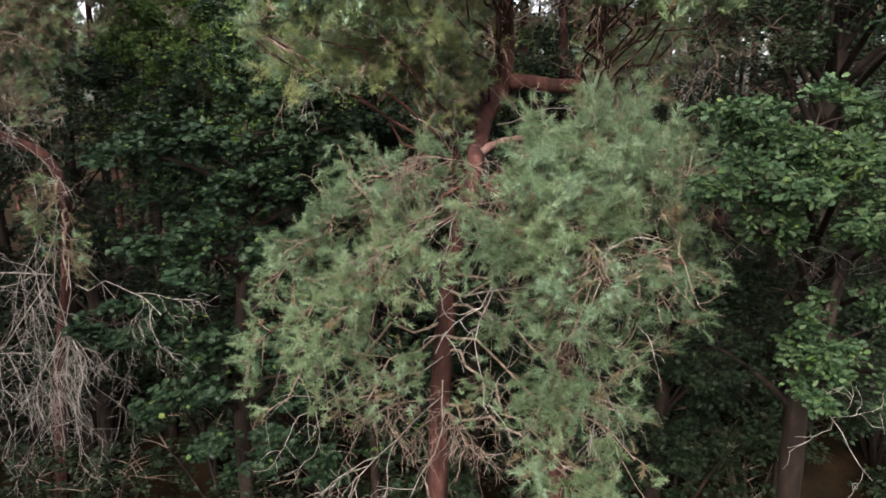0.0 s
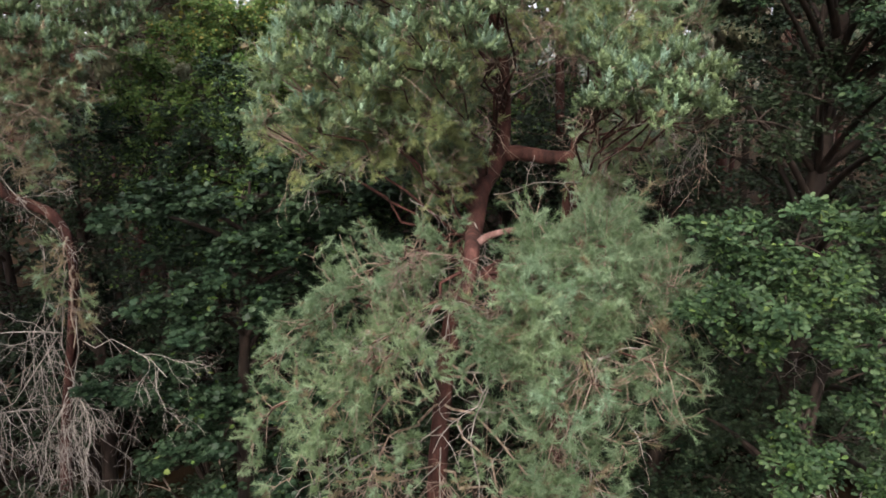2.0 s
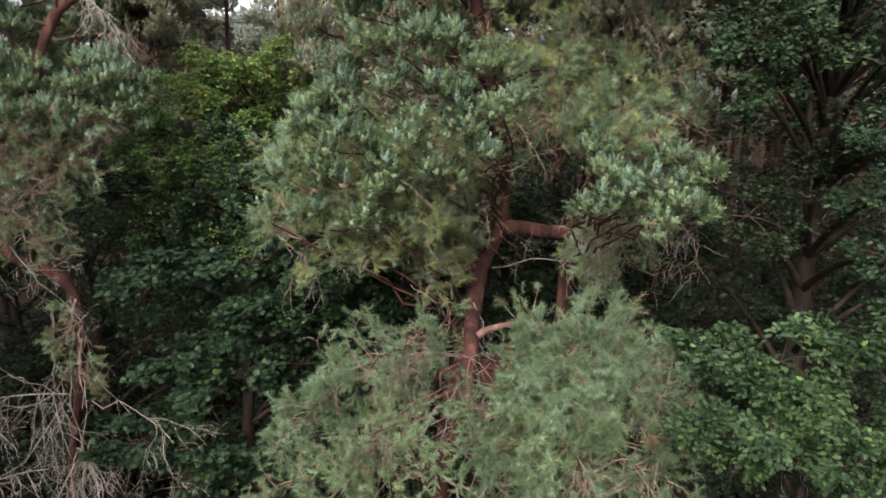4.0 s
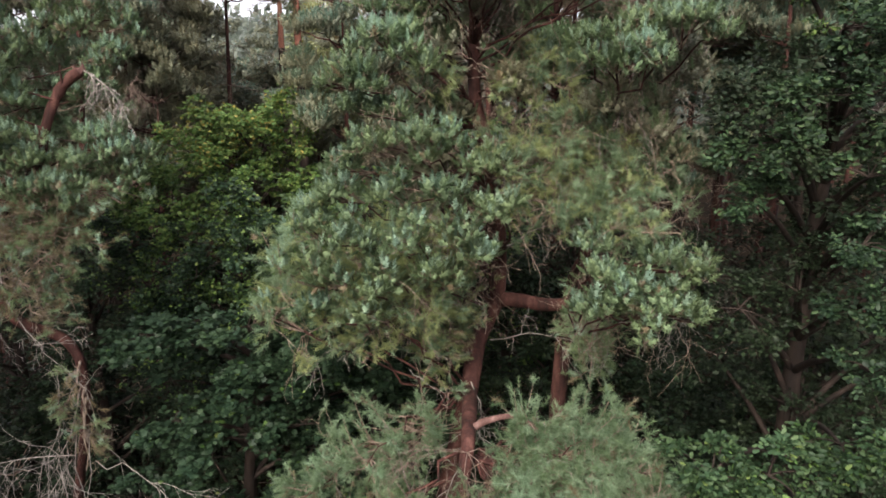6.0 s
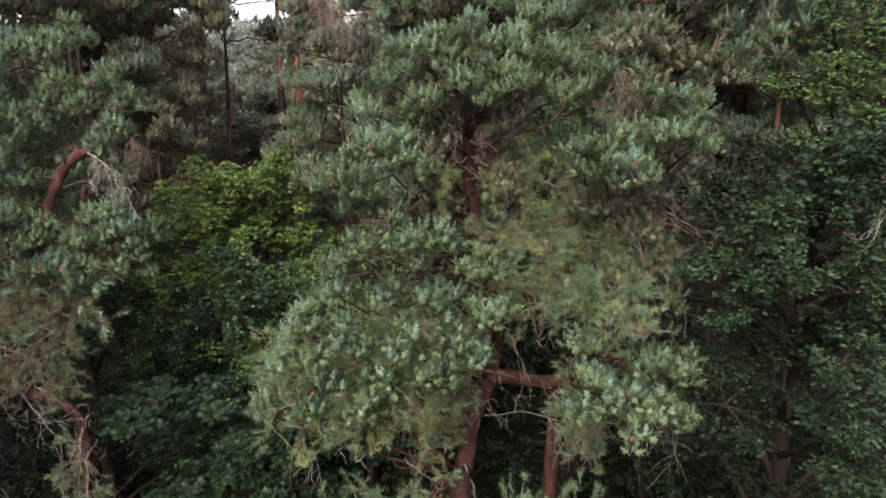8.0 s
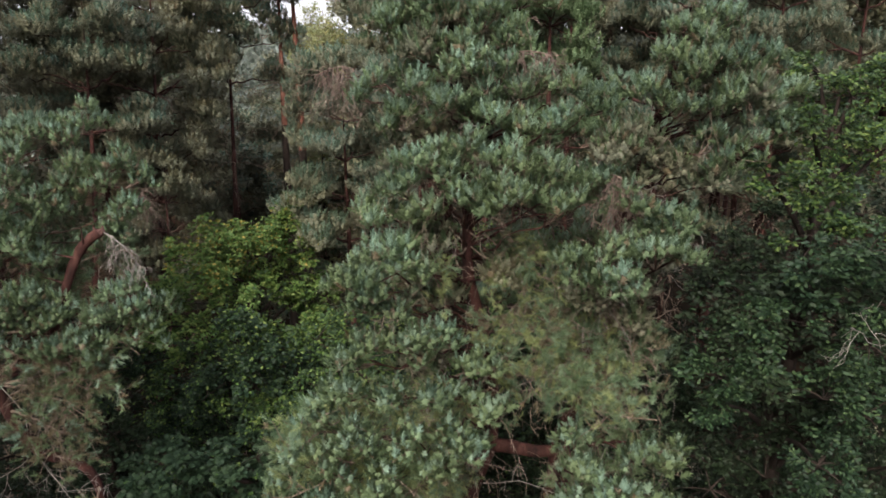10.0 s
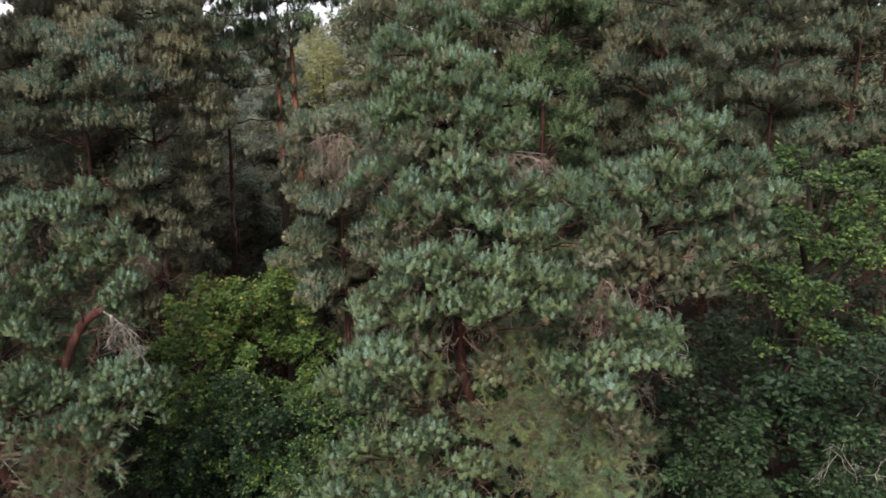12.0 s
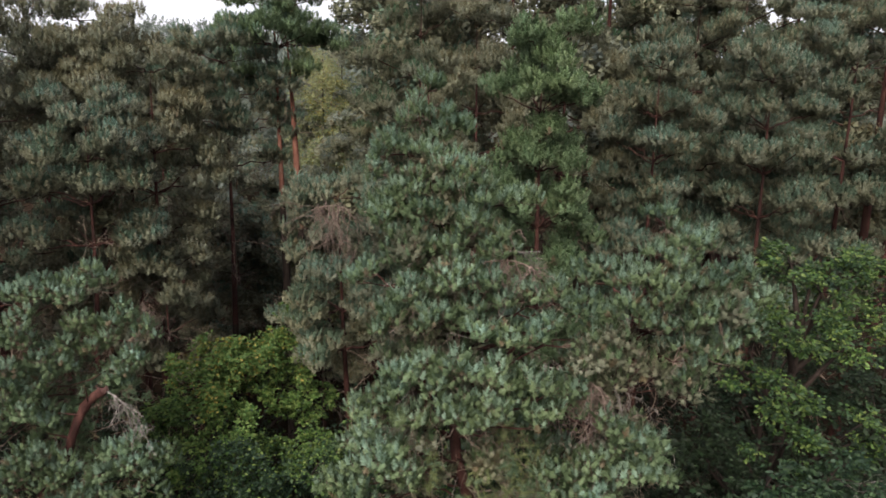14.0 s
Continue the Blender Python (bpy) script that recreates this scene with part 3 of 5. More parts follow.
    # the pads of the middle crown
    # the tiers above: x, y, z and reach of each cushion
    billow = [(-1.05, 7.2, 10.5, 0.3), (-0.5, 7.0, 10.6, 0.3), (-0.01, 7.0, 10.57, 0.27), (-1.41, 7.2, 10.23, 0.28), (-0.9, 6.9, 10.18, 0.29), (-0.32, 6.8, 10.15, 0.31), (0.2, 6.8, 10.24, 0.27), (0.64, 7.1, 10.38, 0.27),
              (-1.67, 7.2, 9.73, 0.26), (-1.14, 6.9, 9.76, 0.29), (-0.61, 6.8, 9.73, 0.29), (-0.09, 6.9, 9.76, 0.25), (0.37, 6.9, 9.95, 0.21), (-1.82, 7.2, 9.22, 0.22), (-1.32, 7.0, 9.29, 0.26), (-0.81, 7.0, 9.29, 0.24)]
    second = [(-0.83, 7.5, 11.04, 0.27), (-0.28, 7.4, 11.05, 0.29), (0.08, 7.6, 11.09, 0.21), (-1.08, 7.5, 10.79, 0.24), (0.56, 7.4, 10.78, 0.27), (-0.48, 7.7, 11.39, 0.22)]
    blue_pad = [(-0.68, 7.6, 12.17, 0.36), (-0.93, 7.6, 11.86, 0.3), (-0.34, 7.6, 12.02, 0.3), (-0.75, 7.5, 11.62, 0.3)]
    tier = [(-0.07, 7.8, 13.16, 0.38), (0.44, 7.7, 13.25, 0.38), (0.91, 7.7, 13.14, 0.38), (1.34, 7.8, 13.03, 0.35), (1.82, 8.0, 12.9, 0.31), (-0.46, 7.9, 12.85, 0.35),
            (-0.72, 8.0, 12.49, 0.27), (-0.14, 7.8, 12.6, 0.32), (0.34, 7.5, 12.83, 0.32), (0.81, 7.5, 12.8, 0.32), (1.44, 7.7, 12.63, 0.31)]
    upper = [(0.58, 8.6, 14.78, 0.31), (0.94, 8.6, 14.56, 0.29), (0.26, 8.8, 14.51, 0.27), (-0.4, 9.3, 14.46, 0.36), (-0.87, 9.3, 14.06, 0.3), (0.29, 8.3, 14.2, 0.39), (0.75, 8.2, 14.16, 0.39),
             (-0.21, 8.5, 13.98, 0.36), (-0.46, 8.5, 13.6, 0.33), (0.12, 8.1, 13.78, 0.33), (0.65, 8.1, 13.71, 0.33), (1.23, 8.4, 13.99, 0.34), (1.68, 8.5, 13.93, 0.31), (2.05, 8.5, 13.78, 0.28),
             (1.47, 8.2, 13.61, 0.33), (1.04, 8.1, 13.53, 0.32), (2.09, 8.4, 13.43, 0.25)]
    top = [(-0.04, 9.85, 16.55, 0.24), (-0.18, 9.6, 16.18, 0.36), (0.24, 9.6, 16.03, 0.36), (-0.45, 9.5, 15.8, 0.32), (0.06, 9.3, 15.67, 0.38), (-0.65, 9.6, 15.44, 0.31), (-0.2, 9.2, 15.3, 0.38),
           (0.33, 9.15, 15.35, 0.38), (0.75, 9.3, 15.3, 0.34), (1.14, 9.3, 15.07, 0.34), (0.66, 8.9, 14.98, 0.35), (0.03, 9.0, 14.88, 0.33), (-0.52, 9.4, 14.92, 0.32)]
    # higher cushions get a larger share of the pale top colour
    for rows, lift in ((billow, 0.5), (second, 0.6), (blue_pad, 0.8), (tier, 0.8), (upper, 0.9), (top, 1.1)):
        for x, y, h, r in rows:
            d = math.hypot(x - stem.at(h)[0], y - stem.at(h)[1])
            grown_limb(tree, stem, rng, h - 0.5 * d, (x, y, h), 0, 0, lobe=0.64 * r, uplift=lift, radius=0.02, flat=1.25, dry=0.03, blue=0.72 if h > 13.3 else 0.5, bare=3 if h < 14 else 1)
    # sparse olive sprays between the cushions
    for z, x, y, h, w, n in ((11.0, 1.0, 8.1, 10.97, 0.5, 110), (10.9, 1.56, 8.1, 10.8, 0.5, 110), (11.0, 2.08, 8.1, 10.98, 0.5, 100), (10.5, 2.45, 7.9, 10.5, 0.5, 100), (10.3, 1.24, 8.0, 10.2, 0.5, 100),
                             (10.2, 1.88, 7.9, 10.15, 0.5, 110), (9.4, -0.45, 7.9, 8.95, 0.45, 110), (9.2, -0.1, 7.9, 8.5, 0.35, 80), (9.5, -0.8, 7.9, 9.1, 0.5, 100), (9.2, -0.2, 7.8, 8.2, 0.35, 70),
                             (10.1, 2.7, 7.6, 10.05, 0.45, 90), (12.0, 0.9, 8.2, 11.7, 0.5, 90), (12.2, 1.5, 8.2, 11.6, 0.5, 80), (12.0, -0.3, 8.0, 11.5, 0.5, 90)):
        grown_limb(tree, stem, rng, z, (x, y, h), w, n, arch=0.1, uplift=0.15, radius=0.014, bare=3, puff=0.35, dry=0.1, blue=0.35, start=0.35, thick=0.2, mats=[NEEDLE_PALE, NEEDLE_HANG_LIT, NEEDLE_DRY])
    # inner sprays close about the trunk, their shade put into duller needle colours
    for i in range(34):
        z = 10.3 + 5.2 * (i + 0.5) / 34
        b0 = stem.at(z)
        r = 1.15 - 0.16 * (z - 10.3)
        tip = b0 + np.array([rng.uniform(-1, 1) * r, rng.uniform(-0.75, -0.25) * r, rng.uniform(-0.1, 0.25)])
        if abs(tip[0] - b0[0]) > 0.3 or z > 12.4:
            grown_limb(tree, stem, rng, z - 0.15, tip, 0, 0, lobe=0.26, uplift=0.6, radius=0.014, flat=0.9, dry=0.04, blue=0.3, bare=1, mats=[NEEDLE_OLIVE, NEEDLE_SHADE, NEEDLE_DRY])
    # the far side of the crown
    for i in range(8):
        z = 10.4 + 5.0 * i / 8
        a = rng.uniform(-0.3, math.pi + 0.3)
        r = (2.0 - 1.75 * (z - 8) / 8.5) * rng.uniform(0.5, 0.9)
        b0 = stem.at(z)
        grown_limb(tree, stem, rng, z, b0 + np.array([math.cos(a) * r, math.sin(a) * r, 0.25]), 0.7, 100, lobe=0.4, blue=0.45, dry=0.06)
    # dead wood
    for base, way, length, r in (((0.3, 8.1, 7.9), (-0.8, -0.7, 0.0), 1.3, 0.016), ((0.4, 8.2, 8.0), (0.8, -0.6, 0.1), 0.9, 0.014), ((0.3, 7.0, 7.6), (0.1, -0.7, -0.8), 1.4, 0.014),
                                 ((1.0, 6.4, 8.1), (0.25, -0.6, -0.7), 1.3, 0.014), ((0.2, 7.8, 6.3), (1.0, -1.0, -0.05), 2.2, 0.024), ((1.2, 6.2, 6.5), (0.6, -0.5, -0.6), 1.3, 0.014),
                                 ((0.0, 7.9, 5.5), (-1.0, -0.9, -0.3), 1.9, 0.02), ((0.0, 7.9, 5.2), (0.3, -1.0, -0.5), 1.8, 0.02), ((0.0, 7.9, 5.0), (-0.4, -1.0, -0.5), 1.7, 0.02),
                                 ((0.7, 9.2, 8.2), (0.8, -0.5, 0.1), 1.2, 0.02), ((0.8, 9.35, 9.5), (0.9, 0.1, 0.25), 1.0, 0.02), ((1.9, 7.0, 9.2), (0.7, -0.5, 0.0), 0.8, 0.01),
                                 ((1.4, 8.3, 13.1), (0.9, -0.3, -0.15), 1.1, 0.02), ((0.9, 9.0, 14.4), (0.9, -0.4, 0.0), 0.9, 0.016)):
        dead_branch(tree, rng, base, way, length, r, 2, 0.35, 5)
    dead_fan(tree, rng, (0.75, 8.7, 14.35), (0.9, -0.5, 0.0), 0.7, 30, 0.55)
    dead_fan(tree, rng, (0.5, 7.9, 7.0), (0.9, -1.2, -0.3), 1.8, 22, 0.8, "grey tangle of bare twigs under the crown")
    dead_fan(tree, rng, (-0.1, 7.8, 5.0), (-0.9, -0.9, 0.1), 1.2, 18, 0.8, "grey tangle of bare twigs under the crown")
    dead_fan(tree, rng, (0.0, 7.8, 4.9), (0.2, -1.0, 0.1), 1.2, 18, 0.8, "grey tangle of bare twigs under the crown")
    b = Build()
    b.tube(smooth_line([(0.34, 7.0, 7.95), (0.5, 6.95, 8.08), (0.8, 6.95, 8.14), (1.05, 6.8, 8.06), (1.2, 6.6, 7.9)], 16), np.linspace(0.046, 0.018, 16), 8, 0, 0.08)
    part("pink_limb", b, [BARK_PINK], tree, "smooth pinkish limb arching over the lower crown", True)
    return tree


great_pine()


# ---- the twin pine right behind it ----
def twin_pine():
    rng = np.random.default_rng(12)
    tree = thing("pine_tree", "slender red-barked pine standing beside the great pine, leaning outwards", "tree", "pines")
    stem = Stem([(1.75, 9.9, 0), (1.72, 9.6, 5), (1.74, 9.4, 7.5), (1.8, 9.32, 8.6), (1.85, 9.2, 9.1), (2.0, 9.0, 9.6), (2.1, 8.9, 10.3), (2.2, 8.9, 11.2), (2.5, 8.9, 12.5),
                 (2.85, 8.75, 13.8), (3.0, 8.5, 14.9)], [0.15, 0.13, 0.115, 0.11, 0.1, 0.09, 0.085, 0.075, 0.06, 0.04, 0.012], 60)
    stem.build("trunk", tree, BARK_RED, "leaning trunk with dark red bark")
    pads = [(1.57, 6.7, 9.47, 0.23), (1.94, 6.6, 9.63, 0.26), (2.28, 6.6, 9.51, 0.26), (2.56, 6.7, 9.36, 0.19), (2.1, 6.5, 9.37, 0.22), (1.77, 6.9, 9.77, 0.24), (2.27, 7.0, 9.87, 0.24), (2.73, 7.1, 9.72, 0.24), (1.61, 7.3, 9.97, 0.23)]
    olive = [(1.19, 8.0, 10.8, 0.31), (1.72, 7.9, 10.36, 0.31), (2.28, 7.9, 10.69, 0.32), (2.73, 7.8, 10.38, 0.29), (2.16, 8.0, 11.03, 0.29), (1.2, 7.9, 10.22, 0.3), (1.97, 7.8, 10.04, 0.28), (2.69, 8.0, 10.8, 0.26), (1.47, 8.2, 11.17, 0.27)]
    shelf = [(2.23, 7.3, 12.7, 0.31), (2.6, 7.2, 12.58, 0.3), (2.38, 7.1, 12.25, 0.33), (1.93, 7.3, 12.28, 0.31), (1.52, 7.4, 12.05, 0.29), (2.81, 7.2, 12.15, 0.21), (2.02, 7.0, 11.95, 0.31)]
    top = [(2.97, 8.3, 15.02, 0.2), (2.8, 8.1, 14.7, 0.3), (3.18, 8.1, 14.68, 0.32), (2.7, 8.0, 14.34, 0.31), (3.04, 7.9, 14.3, 0.33), (3.52, 8.1, 14.29, 0.32), (3.95, 8.3, 14.31, 0.28), (4.33, 8.5, 13.95, 0.29),
           (3.78, 8.2, 13.86, 0.32), (3.29, 8.0, 13.81, 0.34), (2.85, 8.0, 13.77, 0.31), (2.54, 8.2, 13.92, 0.24), (3.81, 8.3, 13.33, 0.28), (3.27, 8.1, 13.33, 0.32), (4.27, 8.5, 13.49, 0.28)]
    for z, x, y, h, w, n in ((9.4, 1.8, 8.5, 8.3, 0.4, 110), (9.3, 2.05, 8.6, 8.5, 0.4, 110), (9.2, 1.95, 8.4, 7.95, 0.35, 100), (9.6, 2.4, 8.2, 8.75, 0.45, 90), (9.8, 2.75, 7.8, 8.9, 0.45, 90), (9.6, 2.95, 8.4, 9.3, 0.45, 80)):
        grown_limb(tree, stem, rng, z, (x, y, h), w, n, arch=0.12, uplift=0.1, radius=0.018, bare=3, puff=0.4, dry=0.06, blue=0.2, thick=0.2)
    for x, y, h, r in olive:
        grown_limb(tree, stem, rng, h - 0.2, (x, y, h), r * 1.5, 80, arch=0.1, uplift=0.3, radius=0.014, bare=7, puff=0.5, dry=0.1, blue=0.45, start=0.3, thick=0.22, mats=[NEEDLE_PALE, NEEDLE_SKIRT, NEEDLE_DRY])
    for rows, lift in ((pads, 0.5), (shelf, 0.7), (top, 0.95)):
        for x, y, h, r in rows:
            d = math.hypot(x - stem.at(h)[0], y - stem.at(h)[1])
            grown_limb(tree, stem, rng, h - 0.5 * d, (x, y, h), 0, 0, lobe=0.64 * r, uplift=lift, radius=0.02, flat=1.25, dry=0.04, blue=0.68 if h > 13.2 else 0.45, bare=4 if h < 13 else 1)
    # inner sprays: duller needle colours stand for shade within the crown
    for i in range(16):
        z = 10.9 + 3.2 * (i + 0.5) / 16
        tip = stem.at(z) + np.array([rng.uniform(-0.75, 0.75), rng.uniform(-0.9, -0.35), rng.uniform(-0.1, 0.25)])
        grown_limb(tree, stem, rng, z - 0.15, tip, 0, 0, lobe=0.26, uplift=0.6, radius=0.014, flat=0.9, dry=0.04, blue=0.3, bare=1, mats=[NEEDLE_OLIVE, NEEDLE_SHADE, NEEDLE_DRY])
    for i in range(6):
        z = 10.2 + 4.4 * i / 6
        a = rng.uniform(-0.3, math.pi * 0.8)
        grown_limb(tree, stem, rng, z, stem.at(z) + np.array([math.cos(a) * 0.8, math.sin(a) * 0.8, 0.2]), 0.6, 90, lobe=0.36, blue=0.55, dry=0.06)
    dead_fan(tree, rng, (2.0, 8.2, 12.95), (0.3, -0.7, -0.1), 0.5, 36, 0.6)
    for base, way, length in (((2.1, 8.8, 9.2), (0.8, -1.0, 0.0), 1.0), ((2.4, 8.4, 13.1), (0.1, -0.6, -0.5), 1.0), ((2.3, 8.9, 12.0), (0.5, -1.0, 0.1), 1.2), ((2.0, 9.0, 9.4), (0.9, -0.6, 0.1), 1.4)):
        dead_branch(tree, rng, base, way, length, 0.018, 3, 0.4, 5)
    return tree


twin_pine()


# ---- the crooked pine at the clearing's other side, with its dead skirts ----
def crooked_pine():
    rng = np.random.default_rng(13)
    tree = thing("pine_tree", "crooked red pine with a snapped limb and bare dead branches", "tree", "pines")
    stem = Stem([(-7.6, 12.5, 0), (-7.2, 12.2, 3), (-6.3, 11.2, 5.4), (-5.75, 10.5, 7.0), (-5.95, 10.45, 7.7), (-6.6, 10.3, 8.1), (-7.0, 10.2, 9.0), (-7.1, 10.2, 10.5),
                 (-7.0, 10.3, 12.5), (-6.7, 10.4, 14.6)], [0.15, 0.1, 0.085, 0.075, 0.08, 0.085, 0.09, 0.08, 0.06, 0.02], 50)
    stem.build("trunk", tree, BARK_RED, "bent trunk with dark red bark")
    b = Build()
    b.tube(smooth_line([(-7.05, 10.2, 9.4), (-6.35, 10.1, 9.9), (-5.88, 10.1, 10.5), (-5.66, 10.1, 11.1), (-5.4, 10.1, 11.6), (-5.1, 10.1, 11.85)], 24), np.linspace(0.072, 0.07, 24) * rng.uniform(0.88, 1.15, 24), 10, 0, 0.14)
    for q, e in (((-5.5, 10.05, 11.45), (-5.75, 9.9, 11.55)), ((-5.7, 10.05, 11.05), (-5.95, 9.9, 11.2)), ((-5.35, 10.05, 11.65), (-5.3, 9.95, 11.95))):
        b.tube([q, e], [0.02, 0.006], 5, 0)
    part("snapped_limb", b, [BARK_RED], tree, "thick curved red limb snapped off at its end", True)
    b = Build()
    b.tube([(-5.12, 10.1, 11.83), (-5.05, 10.08, 11.88), (-5.03, 10.06, 11.95)], [0.07, 0.04, 0.008], 6, 0, 0.3)
    b.tube([(-5.14, 10.1, 11.84), (-5.2, 10.08, 11.92)], [0.05, 0.006], 5, 0, 0.3)
    part("splintered_end", b, [BARK_PINK], tree, "pinkish splintered break", False)
    pads = [(-6.24, 10.5, 13.3, 0.48), (-5.58, 10.8, 13.35, 0.42), (-5.08, 10.8, 12.8, 0.33), (-6.31, 10.0, 12.55, 0.46), (-5.54, 10.6, 12.57, 0.42), (-4.88, 10.6, 12.13, 0.28), (-6.3, 9.7, 11.76, 0.45), (-6.1, 9.5, 11.0, 0.4),
            (-6.3, 9.4, 10.6, 0.44), (-4.95, 9.9, 10.6, 0.4), (-4.6, 10.0, 10.9, 0.32), (-4.46, 10.0, 10.4, 0.3), (-5.51, 9.4, 10.3, 0.42), (-6.9, 9.6, 11.4, 0.45), (-7.0, 9.8, 12.6, 0.45), (-5.3, 10.7, 11.6, 0.35), (-6.6, 10.6, 11.8, 0.4)]
    for x, y, h, r in pads:
        d = math.hypot(x - stem.at(h)[0], y - stem.at(h)[1])
        grown_limb(tree, stem, rng, h - 0.4 * d, (x, y, h), 0, 0, lobe=0.85 * r, uplift=0.75, radius=0.014, flat=1.2, dry=0.04, blue=0.5, bare=3)
    dead_fan(tree, rng, (-5.02, 10.05, 11.85), (0.75, -0.2, -0.65), 0.75, 22, 0.5, "grey dead branch hanging from the snapped limb", BARK_DEAD)
    for x, y, h in ((-5.9, 10.9, 11.1), (-5.2, 10.9, 10.9), (-6.5, 10.9, 11.2), (-6.2, 11.0, 10.4), (-5.5, 10.9, 10.2), (-4.9, 10.8, 11.3), (-5.6, 10.9, 11.8), (-6.4, 10.8, 9.6), (-5.7, 10.7, 9.4)):
        grown_limb(tree, stem, rng, h - 0.3, (x, y, h), 0.6, 90, arch=0.1, uplift=0.3, radius=0.014, bare=3, puff=0.5, dry=0.12, blue=0.4, start=0.3, thick=0.25, mats=[NEEDLE_PALE, NEEDLE_SKIRT, NEEDLE_DRY])
    thin = [(9.9, -4.8, 9.7, 9.4, 0.6, 110), (10.2, -4.55, 9.8, 10.0, 0.55, 90), (9.4, -5.3, 9.5, 9.7, 0.6, 110), (9.6, -5.4, 9.5, 10.0, 0.7, 120), (9.2, -5.5, 9.4, 9.25, 0.7, 120), (8.8, -5.6, 9.4, 8.45, 0.7, 120), (9.4, -5.15, 9.5, 9.5, 0.6, 90), (8.6, -5.8, 9.6, 8.7, 0.6, 100), (7.4, -5.45, 9.7, 7.0, 0.45, 50), (7.0, -5.4, 9.7, 6.4, 0.45, 45), (6.6, -5.5, 9.8, 5.8, 0.4, 35)]
    for z, x, y, h, w, n in thin:
        grown_limb(tree, stem, rng, z, (x, y, h), w, n, arch=0.15, uplift=0.1, radius=0.025, dry=0.4, blue=0.2, thick=0.25, bare=4)
    for base, way, length, r in (((-5.7, 10.2, 6.9), (0.2, -0.5, -1.0), 2.0, 0.026),
                                 ((-5.7, 10.2, 6.7), (0.5, -0.6, -0.9), 2.3, 0.026), ((-5.8, 10.2, 6.6), (-0.3, -0.5, -1.0), 2.6, 0.026), ((-5.5, 10.1, 5.8), (0.5, -0.6, -0.8), 2.2, 0.024),
                                 ((-5.7, 9.8, 6.0), (-0.5, -0.5, -1.0), 2.4, 0.022), ((-5.5, 9.9, 5.2), (0.1, -0.6, -1.0), 2.3, 0.024), ((-5.6, 9.6, 5.0), (-0.4, -0.2, -1.0), 2.0, 0.022),
                                 ((-5.4, 9.8, 6.4), (0.4, -0.6, -1.0), 1.8, 0.02), ((-5.9, 9.6, 5.6), (0.2, -0.5, -1.0), 2.2, 0.02), ((-6.9, 10.0, 9.4), (1.0, -0.5, -0.25), 2.1, 0.022), ((-5.9, 10.0, 7.4), (0.5, -0.5, -0.9), 1.6, 0.02), ((-6.2, 9.9, 8.9), (0.6, -0.6, -0.5), 1.6, 0.02)):
        dead_branch(tree, rng, base, way, length, r * 0.75, 3, 0.5, 4)
    for at, way, reach, length in (((-5.7, 9.9, 6.0), (-0.8, -0.4, 0.05), 1.3, 1.5), ((-5.6, 9.7, 5.2), (0.5, -0.6, 0.1), 0.8, 1.3), ((-6.0, 9.6, 4.9), (-0.4, -0.6, 0.1), 1.0, 1.3)):
        dead_fan(tree, rng, at, way, reach, 14, length, "grey tangle of hanging bare twigs", BARK_DEAD)
    return tree


crooked_pine()


# ---- broadleaved trees ----
def bough(tree, rng, root, centre, radii, sprays, shape, size, mats, per=7, flat=0.5, second=0.0, face=0.15):
    wood, leaves = Build(), Build()
    leafy_clump(wood, leaves, rng, centre, radii, sprays, shape, size, per, flat, root, second, 1, face)
    ob = part("bough", wood, [BARK_GREY, BARK_GREY], tree, smooth=True)
    part("leaves", leaves, mats, ob)
    return ob


